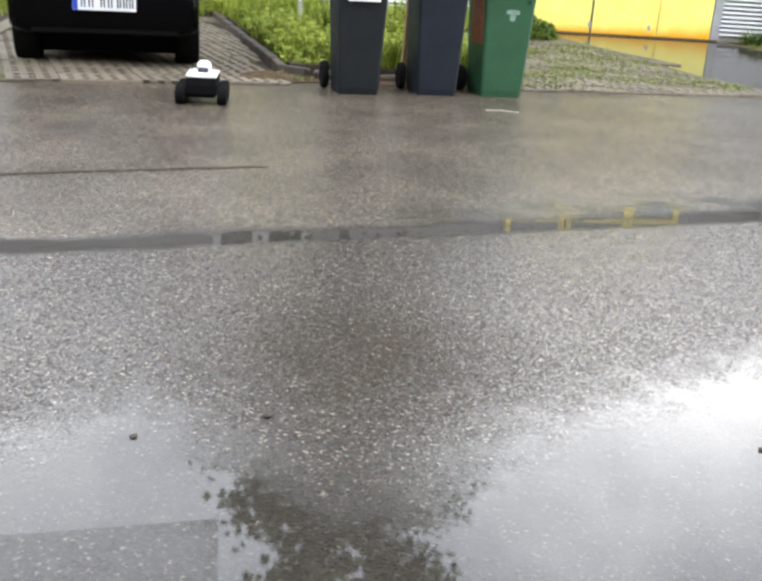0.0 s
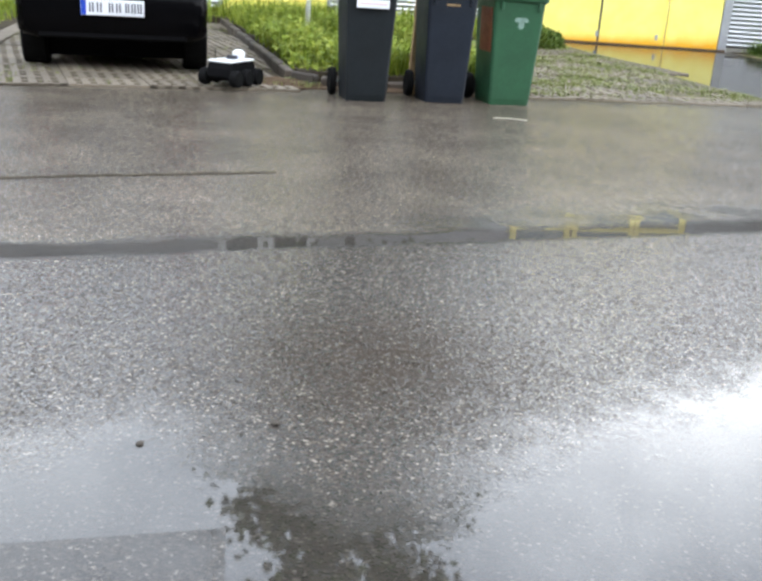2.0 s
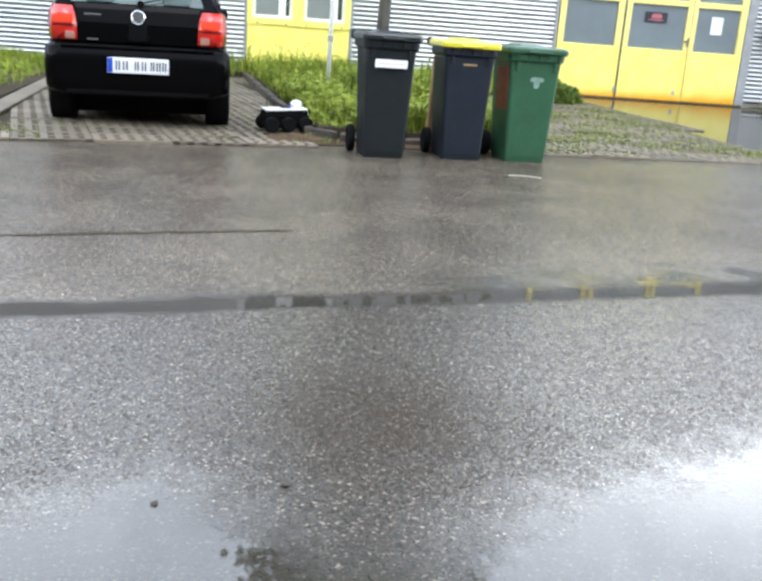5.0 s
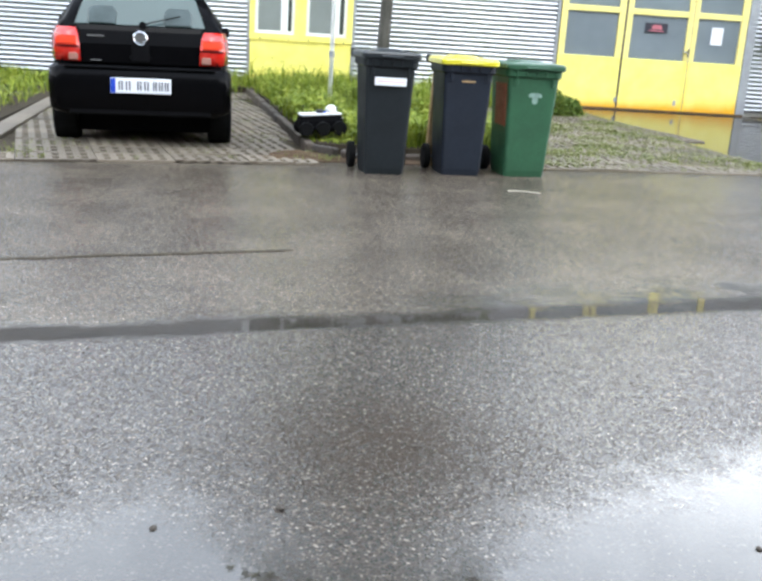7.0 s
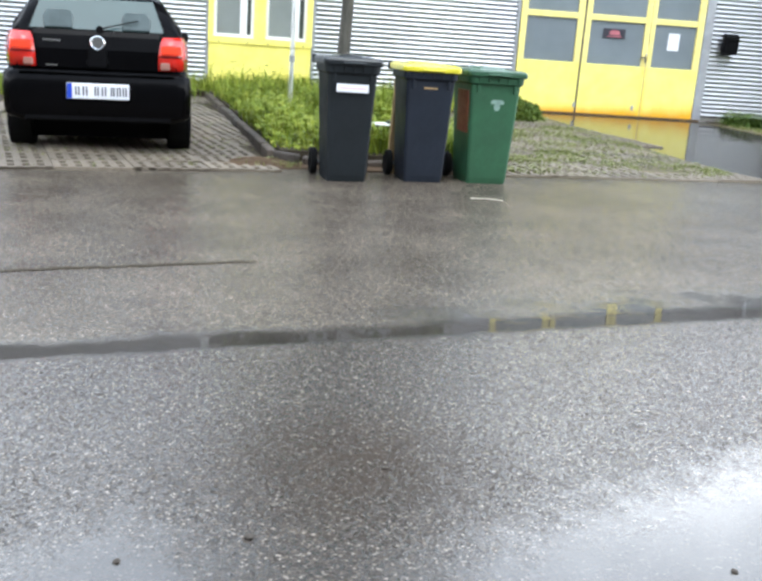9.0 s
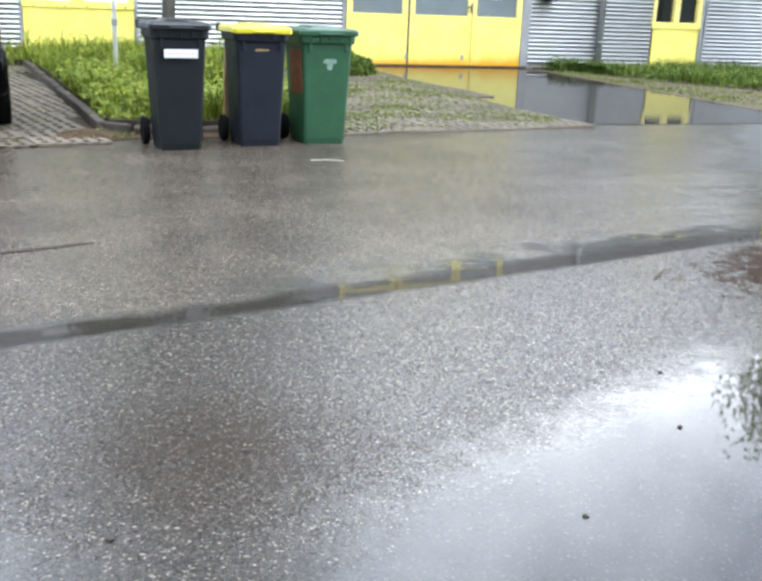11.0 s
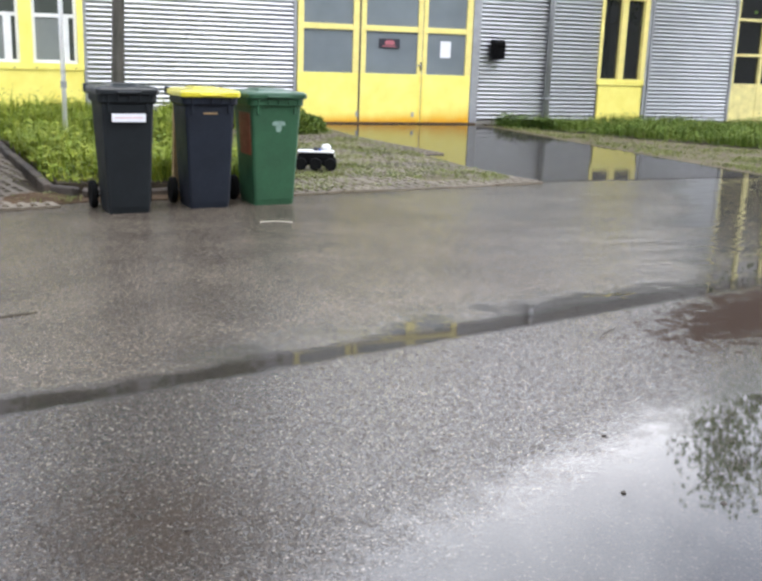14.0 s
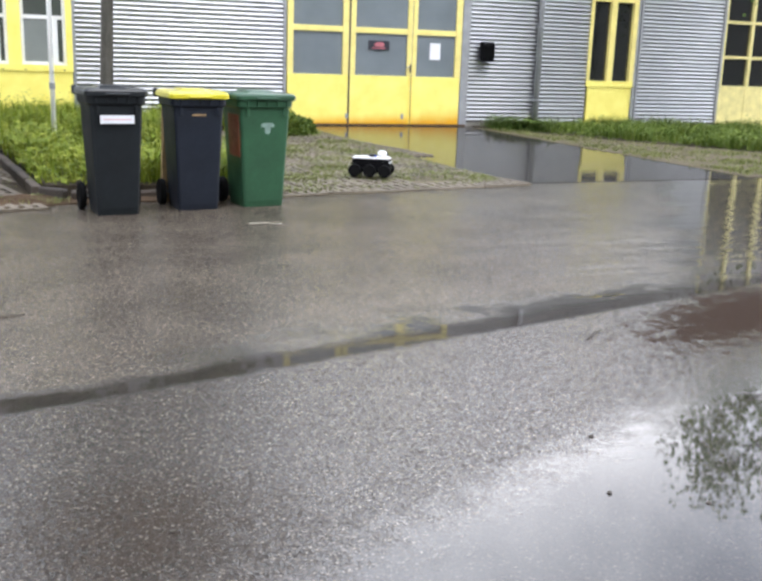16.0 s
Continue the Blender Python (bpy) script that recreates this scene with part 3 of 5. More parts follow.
def blades(name, poly, count, z, hmin, hmax, material, label, seed, wide=0.010, leafy=0.3, avoid=(), patchy=False):
    """Grass as tufts of bent blades with some broad leaves."""
    rnd = random.Random(seed)
    xs, ys = [p[0] for p in poly], [p[1] for p in poly]
    verts, faces = [], []
    made = 0
    while made < count:
        x, y = rnd.uniform(min(xs), max(xs)), rnd.uniform(min(ys), max(ys))
        if not inside((x, y), poly) or any(math.hypot(x - a, y - b) < r for a, b, r in avoid):
            continue
        clump = noise.noise(Vector((x * 1.3, y * 1.3, seed))) * 0.5 + 0.5
        if rnd.random() > (0.35 + clump if not patchy else max(0.22, (clump - 0.34) * 2.4)):
            continue
        made += 1
        tall = hmin + (hmax - hmin) * min(1, max(0, (clump - 0.5) * 1.8 + 0.42 + rnd.uniform(-0.25, 0.35)))
        for _ in range(5):
            a, lean = rnd.uniform(0, 6.283), rnd.uniform(0.15, 0.9)
            h = tall * rnd.uniform(0.5, 1.1)
            bx, by = x + rnd.gauss(0, 0.03), y + rnd.gauss(0, 0.03)
            dx, dy = math.cos(a), math.sin(a)
            if rnd.random() < leafy:
                w, l = wide * rnd.uniform(1.0, 2.2), wide * rnd.uniform(3, 6)
                zz = z + h * rnd.uniform(0.4, 1.0)
                up = rnd.uniform(-0.2, 0.5)
                n = len(verts)
                verts += [(bx, by, zz), (bx + dx * l / 2 - dy * w, by + dy * l / 2 + dx * w, zz + up * l / 2), (bx + dx * l, by + dy * l, zz + up * l * 0.6), (bx + dx * l / 2 + dy * w, by + dy * l / 2 - dx * w, zz + up * l / 2)]
                faces += [(n, n + 1, n + 2, n + 3)]
                continue
            w = wide * rnd.uniform(0.6, 1.2)
            n = len(verts)
            px, py = -dy * w / 2, dx * w / 2
            m1, m2 = lean * h * 0.3, lean * h
            verts += [(bx - px, by - py, z - 0.01), (bx + px, by + py, z - 0.01), (bx + dx * m1 + px * 0.8, by + dy * m1 + py * 0.8, z + h * 0.6), (bx + dx * m1 - px * 0.8, by + dy * m1 - py * 0.8, z + h * 0.6), (bx + dx * m2, by + dy * m2, z + h * (1 - 0.25 * lean))]
            faces += [(n, n + 1, n + 2, n + 3), (n + 3, n + 2, n + 4)]
    return tagged(soup(name, verts, faces, material), label, "grass", kind="stuff")


def build_grass():
    blades("lawn_grass", [(0.40, 8.72), (2.40, 8.60), (2.40, 12), (2.6, 15.5), (4.6, 15.6), (4.7, 16.95), (-3.1, 16.95), (-3.1, 15.7), (-0.30, 15.6)], 9000, 0.10, 0.03, 0.34, GRASS, "lush green overgrown weeds and grass", 1, 0.014, 0.45)
    blades("side_grass", [(-6, 6.8), (-2.75, 8.0), (-3.1, 15.6), (-3.3, 16.9), (-9, 16.9)], 3500, 0.05, 0.05, 0.25, GRASS, "green grass beside the parking bay", 2, 0.014)
    blades("facade_grass", [(8.7, 16.9), (8.98, 15.98), (9.88, 14.1), (10.98, 12.3), (13.7, 9.4), (19, 9.6), (19, 16.9)], 10000, 0.012, 0.06, 0.32, FAR_GRASS, "strip of green grass along the facade", 3, 0.016, 0.4)
    blades("verge_grass", [(2.46, 8.55), (3.5, 8.62), (4.64, 8.9), (5.05, 9.2), (5.05, 15.5), (2.46, 15.5)], 3300, 0.012, 0.012, 0.05, TURF, "thin turf growing between grass pavers", 4, 0.010, 0.15, patchy=True)
    blades("parking_grass", [(-2.4, 7.4), (-1.0, 7.75), (0.15, 8.2), (0.25, 8.7), (-0.4, 15.3), (-2.8, 15.3)], 500, 0.012, 0.012, 0.045, TURF, "sparse turf between parking pavers", 5, 0.009, 0.1)
    blades("far_verge_grass", [(8.5, 9.3), (13.3, 9.4), (10.8, 12.2), (9.75, 14.0), (8.9, 15.8), (8.5, 16.4)], 1500, 0.010, 0.02, 0.06, TURF, "thin pale turf on the verge beside the driveway", 6, 0.011, 0.1, patchy=True)
    blades("tall_weeds", [(-2.9, 15.3), (2.4, 12.5), (4.0, 15.9), (4.2, 16.8), (-2.9, 16.8)], 420, 0.10, 0.28, 0.60, GRASS, "taller weeds before the yellow window panel", 9, 0.016, 0.5)
    blades("corner_turf", [(0.12, 8.15), (0.55, 8.28), (0.60, 8.50), (0.36, 8.60), (0.05, 8.5)], 60, 0.012, 0.015, 0.06, TURF, "tufts of turf in the dirt at the kerb corner", 10, 0.010, 0.1)
    # a low bush by the gate: leaves crowd the skin of a few overlapping domes
    rnd = random.Random(7)
    verts, faces = [], []
    domes = [(4.25, 14.8, 0.36, 0.30), (4.05, 15.1, 0.32, 0.28), (4.50, 15.0, 0.28, 0.24), (4.30, 15.4, 0.34, 0.36)]
    for _ in range(5200):
        cx, cy, r, h = domes[rnd.randrange(4)]
        d = Vector((rnd.gauss(0, 1), rnd.gauss(0, 1), abs(rnd.gauss(0, 0.8)))).normalized()
        f = rnd.uniform(0.7, 1.1)
        c = Vector((cx + d.x * r * f, cy + d.y * r * f, 0.02 + d.z * h * f))
        out = (d + Vector((rnd.gauss(0, 0.6), rnd.gauss(0, 0.6), rnd.gauss(0, 0.5)))).normalized()
        side = out.cross(Vector((rnd.gauss(0, 1), rnd.gauss(0, 1), rnd.gauss(0, 1)))).normalized() * rnd.uniform(0.012, 0.022)
        l = rnd.uniform(0.04, 0.08)
        n = len(verts)
        verts += [c, c + out * l * 0.5 + side, c + out * l, c + out * l * 0.5 - side]
        faces.append((n, n + 1, n + 2, n + 3))
    tagged(soup("bush", verts, faces, BUSH), "low dark green bush beside the gate", "bush", kind="stuff")
    b = blades("dark_clump", [(8.62, 15.9), (9.3, 15.5), (9.5, 16.1), (8.7, 16.6)], 260, 0.03, 0.08, 0.24, LEAF, "dark clump of weeds at the gate corner", 8, 0.022, 0.6)
    b["category"] = "weeds"


# ---- building ----
def corrugated(name, x0, x1, z0, z1, parent):
    """Sheet with waves that run along the wall."""
    pitch, depth, steps = 0.0765, 0.012, 8
    bm = bmesh.new()
    n = int((z1 - z0) / pitch * steps)
    prev = None
    for k in range(n + 1):
        z = z0 + k * pitch / steps
        y = -0.022 + depth * math.cos(2 * math.pi * k / steps)
        row = [bm.verts.new((x, y, z)) for x in (x0, x1)]
        if prev:
            bm.faces.new((prev[0], prev[1], row[1], row[0]))
        prev = row
    ob = part(name, bm, METAL, parent, soft=True)
    return ob


def pane(parent, x0, x1, z0, z1, material, y=0.03):
    return part("pane", box(x0, x1, y, y + 0.012, z0, z1), material, parent)


def framed(parent, x0, x1, z0, z1, w, material, name="frame", y0=-0.04, y1=0.05):
    bm = bmesh.new()
    for a in ((x0, x0 + w, z0, z1), (x1 - w, x1, z0, z1), (x0 + w, x1 - w, z1 - w, z1), (x0 + w, x1 - w, z0, z0 + w)):
        box(a[0], a[1], y0, y1, a[2], a[3], bm=bm)
    return part(name, bm, material, parent)


def build_building():
    house = empty("workshop_building", pose(0, WALL_Y, 0), "long low workshop with corrugated metal facade and yellow frames", "building")
    roof = 5.15
    # core of the wall, broken by the openings
    core = bmesh.new()
    spans = [(-14, -0.49, 0), (1.265, 4.86, 0), (8.46, 11.10, 0), (12.34, 14.40, 0), (19.3, 34, 0)]
    for a, b, _ in spans:
        box(a, b, 0.0, 0.3, 0, roof, bm=core)
    for a, b, z in ((-0.49, 1.265, 4.72), (4.86, 8.46, 5.0), (11.10, 12.34, 2.56), (14.40, 19.3, 3.75)):
        box(a, b, 0.0, 0.3, z, roof, bm=core)
    box(-14, 34, 0.3, 9.0, roof - 0.2, roof, bm=core)
    box(-14, 34, 4.2, 4.3, 0, roof - 0.2, bm=core)
    box(-14, 34, 0.3, 4.2, -0.05, 0.03, bm=core)
    part("wall", core, ROOM, house, "inner shell of the facade")
    for a, b, z0, z1 in ((-14, -0.52, 0.08, 5.1), (1.29, 4.82, 0.08, 5.1), (8.48, 11.10, 0.08, 5.1), (12.36, 14.38, 0.08, 5.1), (19.32, 34, 0.08, 5.1), (-0.50, 1.27, 4.74, 5.1), (11.12, 12.34, 2.60, 5.1), (14.40, 19.3, 3.8, 5.1)):
        corrugated("corrugated_sheet", a, b, z0, z1, house)
    part("roof_cap", box(-14.1, 34.1, -0.12, 0.4, 5.1, 5.28, 0.01), GREY_STEEL, house, "grey metal roof edge")
    part("plinth", box(-14, 4.84, -0.006, 0.01, -0.05, 0.08), CONCRETE, house)
    part("plinth", box(8.48, 34, -0.006, 0.01, -0.05, 0.08), CONCRETE, house)
    # grey edge trims
    for x in (-0.53, 1.262, 4.815, 12.21, 12.29, 14.36):
        part("edge_trim", box(x, x + 0.055, -0.05, 0.0, 0.02, 5.1, 0.004), GREY_STEEL, house)
    part("edge_trim", box(8.30, 8.47, -0.055, 0.0, 0.0, 5.09, 0.006), GREY_STEEL, house)
    # downpipe with brackets
    pipe = part("downpipe", turned([(0.055, 0.05), (0.055, 5.1)], 14), GREY_STEEL, house, "grey metal downpipe", pose(9.95, -0.10, 0), True)
    for z in (0.5, 1.9, 3.4):
        part("bracket", box(-0.07, 0.07, -0.06, 0.1, z, z + 0.035), GREY_STEEL, pipe)
    # yellow window unit
    win = part("window_unit", box(-0.47, 1.255, -0.02, 0.04, 0.02, 0.83, 0.004), YELLOW, house, "yellow panel below white-framed windows")
    part("rail", box(-0.49, 1.265, -0.05, 0.05, 0.83, 0.94, 0.006), YELLOW, win)
    part("rail", box(-0.44, 1.225, -0.034, -0.02, 0.05, 0.12, 0.003), YELLOW, win)
    for a, b in ((-0.47, -0.415), (1.20, 1.255)):
        part("stile", box(a, b, -0.034, -0.02, 0.12, 0.83, 0.003), YELLOW, win)
    for x in (-0.30, 0.18, 0.52, 1.12):
        part("rivet", turned([(0.012, 0), (0.012, 0.01)], 8, "y"), INK, win, "", pose(x, -0.062, 0.86))
    for a, b in ((-0.49, -0.39), (0.275, 0.475), (1.165, 1.265)):
        part("post", box(a, b, -0.05, 0.06, 0.94, 2.64, 0.005), YELLOW, win)
        part("post", box(a, b, -0.05, 0.06, 2.64, 4.72, 0.005), WHITE, win)
    for z in (2.52, 4.60):
        part("rail", box(-0.39, 1.165, -0.045, 0.055, z, z + 0.12, 0.005), YELLOW if z < 3 else WHITE, win)
    for a, b in ((-0.39, 0.275), (0.475, 1.165)):
        for z0, z1 in ((0.94, 2.52), (2.64, 4.60)):
            mid = z0 + 0.75
            f = framed(win, a, b, z0, z1, 0.05, WHITE, "sash", 0.0, 0.06)
            part("transom", box(a + 0.05, b - 0.05, 0.002, 0.055, mid - 0.03, mid + 0.03), WHITE, f)
            part("mullion", box((a + b) / 2 + 0.10, (a + b) / 2 + 0.22, 0.004, 0.05, z0 + 0.05, mid - 0.03), WHITE, f)
            pane(f, a + 0.05, (a + b) / 2 + 0.10, z0 + 0.05, mid - 0.03, PANE_REFLECTION, 0.02)
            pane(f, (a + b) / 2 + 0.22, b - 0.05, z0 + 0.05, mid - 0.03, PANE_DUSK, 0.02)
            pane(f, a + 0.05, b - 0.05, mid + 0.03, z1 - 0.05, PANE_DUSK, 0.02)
    # gate
    gate = part("gate", box(4.87, 8.30, 0.0, 0.05, 4.98, 5.09), YELLOW, house, "tall yellow folding gate with grey-blue panes and rust at its foot")
    bars_z = (0.91, 1.66, 2.49, 3.32, 4.15, 4.98)
    for a, b, la, lb in ((4.89, 6.045, 0.11, 0.12), (6.06, 7.275, 0.11, 0.085), (7.29, 8.29, 0.085, 0.12)):
        leaf = part("leaf", box(a, b, -0.045, 0.02, 0.02, 0.91, 0.005), YELLOW_RUST, gate)
        for p0, p1 in ((a, a + la), (b - lb, b)):
            part("stile", box(p0, p1, -0.05, 0.03, 0.91, 4.98, 0.005), FRAME_YELLOW, leaf)
        for z in bars_z[1:]:
            part("rail", box(a + la, b - lb, -0.048, 0.028, z, z + 0.10 if z < 4.9 else z + 0.002, 0.004), FRAME_YELLOW, leaf)
        for z0, z1 in zip(bars_z, bars_z[1:]):
            pane(leaf, a + la, b - lb, z0 + (0.1 if z0 > 1 else 0.0), z1, PANE_DULL, -0.012)
    part("seal", box(6.036, 6.068, -0.054, -0.046, 0.03, 4.98), INK, gate, "dark rubber seal")
    part("seal", box(7.276, 7.289, -0.03, 0.02, 0.03, 4.98), GREY_STEEL, gate)
    h = part("handle", box(7.24, 7.27, -0.075, -0.05, 0.98, 1.14, 0.005), CHROME, gate)
    part("lever", box(7.17, 7.26, -0.095, -0.075, 1.06, 1.085, 0.004), CHROME, h)
    for x in (6.0, 7.1):
        part("foot_bolt", box(x, x + 0.05, -0.062, -0.045, 0.13, 0.22, 0.004), GREY_STEEL, gate)
    # the sill's dark brown paints the shadow line under the gate
    part("threshold", box(4.87, 8.45, -0.065, 0.2, -0.02, 0.035), DIRT_AND_SILL_SHADE, gate, "sill coloured dark brown for the shadow at the gate foot")
    # slim window
    slim = part("window_unit", box(11.16, 12.20, -0.02, 0.04, 0.02, 0.80, 0.004), YELLOW, house, "slim yellow window with two tall dark panes")
    part("rail", box(11.10, 12.21, -0.05, 0.06, 0.80, 0.92, 0.005), YELLOW, slim)
    part("rail", box(11.10, 12.21, -0.05, 0.06, 2.46, 2.58, 0.005), FRAME_YELLOW, slim)
    for a, b in ((11.10, 11.17), (11.57, 11.70), (12.10, 12.21)):
        part("post", box(a, b, -0.05, 0.06, 0.92, 2.46, 0.005), FRAME_YELLOW, slim)
    for a, b in ((11.17, 11.57), (11.70, 12.10)):
        pane(slim, a, b, 0.92, 2.46, PANE_DARK)
    # wide window at the end
    wide = part("window_unit", box(14.43, 19.28, -0.02, 0.04, 0.02, 0.83, 0.004), PALE_YELLOW, house, "wide window wall with pale yellow bars and panels")
    for z in (0.83, 1.45, 2.17, 2.92, 3.68):
        part("rail", box(14.40, 19.3, -0.03, 0.05, z, z + 0.06, 0.004), PALE_YELLOW, wide)
    x = 14.40
    while x < 19.4:
        part("post", box(x, x + 0.075, -0.035, 0.06, 0.03, 3.74, 0.004), PALE_YELLOW, wide)
        if x + 0.72 < 19.35:
            for z0, z1 in ((0.89, 1.45), (1.51, 2.17), (2.23, 2.92), (2.98, 3.68)):
                pane(wide, x + 0.075, x + 0.72, z0, z1, PANE_DARK)
        x += 0.72
    return house


def build_facade_things():
    # letter box
    lb = empty("letter_box", pose(8.80, WALL_Y - 0.045, 1.23), "black rounded letter box on the metal wall", "letter box")
    part("body", loft([rounded(0.27, 0.13, 0.03, z, 0, -0.07 - 0.02 * math.sin(z * 7)) for z in (0.0, 0.1, 0.2, 0.3)] + [rounded(0.25, 0.10, 0.03, 0.36, 0, -0.06)]), TRIM_BLACK, lb, soft=False)
    part("flap", box(-0.11, 0.11, -0.175, -0.15, 0.24, 0.31, 0.006), TRIM_BLACK, lb)
    # notice
    tagged(part("paper_notice", box(7.65, 7.862, WALL_Y - 0.030, WALL_Y - 0.026, 1.225, 1.525), PLATE_WHITE), "white paper notice taped to the gate pane", "notice")
    sg = empty("gate_sign", pose(6.42, WALL_Y - 0.034, 1.37), "small black sign with red print on the gate", "sign")
    part("board", box(0, 0.41, -0.004, 0.008, 0, 0.165, 0.002), INK, sg)
    part("print", loft([rounded(0.17, 0.004, 0.0015, 0.06, 0.21, -0.008), rounded(0.20, 0.004, 0.0015, 0.10, 0.21, -0.008), rounded(0.12, 0.004, 0.0015, 0.135, 0.21, -0.008)]), PINK, sg)
    part("print", box(0.07, 0.34, -0.008, -0.004, 0.022, 0.040), PINK, sg)
    # chair behind the wide window
    ch = empty("office_chair", pose(14.62, WALL_Y + 0.55, 0.03), "light grey office chair behind the window", "chair")
    part("backrest", loft([rounded(0.40, 0.08, 0.035, 0.55), rounded(0.48, 0.10, 0.045, 0.8), rounded(0.44, 0.09, 0.04, 1.1), rounded(0.26, 0.07, 0.03, 1.28)]), CHAIR_GREY, ch, soft=True)
    part("seat", loft([rounded(0.48, 0.46, 0.08, 0.44, 0, 0.25), rounded(0.5, 0.48, 0.08, 0.52, 0, 0.25)]), CHAIR_GREY, ch)
    part("base", turned([(0.28, 0.0), (0.28, 0.03), (0.03, 0.06), (0.03, 0.44)], 16), TRIM_BLACK, ch, "", pose(0, 0.25, 0))
    # pale sign post in the lawn
    sp = empty("signpost", pose(0.70, 12.6, 0.08), "thin white metal post standing in the lawn", "post")
    part("post", turned([(0.028, 0), (0.028, 2.9)], 12), WHITE, sp, soft=True)
    part("clamp", turned([(0.036, 0.66), (0.036, 0.74)], 12), GREY_STEEL, sp)


# ---- trees ----
def tree(name, x, y, height, clear, radius, trunk_r, seed, label, leaves=7000, lean=(0.0, 0.0), leaf=1.0):
    rnd = random.Random(seed)
    t = empty(name, pose(x, y, 0.05), label, "tree")
    top = Vector((lean[0], lean[1], height * 0.82))
    spine = [Vector((0, 0, 0)) + top * f + Vector((0.05 * math.sin(f * 7 + seed), 0.05 * math.cos(f * 5), 0)) * f for f in (0, 0.08, 0.2, 0.35, 0.5, 0.65, 0.8, 1)]
    part("trunk", tube(spine, trunk_r, trunk_r * 0.2, 12), BARK, t, soft=True)
    tips = []
    for k in range(16):
        f = clear / top.z + (1 - clear / top.z) * (k / 16) ** 0.9
        base = top * f
        a = k * 2.4 + rnd.uniform(-0.4, 0.4)
        reach = radius * (1.0 - 0.55 * abs((f - 0.55) / 0.55)) * rnd.uniform(0.7, 1.05)
        tip = base + Vector((math.cos(a) * reach, math.sin(a) * reach, reach * rnd.uniform(0.15, 0.6)))
        mid = base.lerp(tip, 0.5) + Vector((0, 0, -0.12 * reach + rnd.uniform(0, 0.2)))
        part("limb", tube([base, mid, tip], trunk_r * 0.36, trunk_r * 0.08, 6), BARK, t)
        tips += [(mid, tip)]
    verts, faces = [], []
    for k in range(leaves):
        m0, tp = tips[rnd.randrange(len(tips))]
        c = m0.lerp(tp, rnd.random() ** 0.6 * 1.15) + Vector((rnd.gauss(0, 0.26), rnd.gauss(0, 0.26), rnd.gauss(0, 0.22))) * radius * 0.55
        l, w = rnd.uniform(0.10, 0.17) * leaf, rnd.uniform(0.045, 0.075) * leaf
        d = Vector((rnd.gauss(0, 1), rnd.gauss(0, 1), rnd.gauss(-0.3, 0.6))).normalized()
        s = d.cross(Vector((rnd.gauss(0, 1), rnd.gauss(0, 1), rnd.gauss(0, 1)))).normalized() * w
        n = len(verts)
        verts += [c, c + d * l * 0.5 + s, c + d * l, c + d * l * 0.5 - s]
        faces.append((n, n + 1, n + 2, n + 3))
    soup("crown", verts, faces, LEAF, t)
    return t


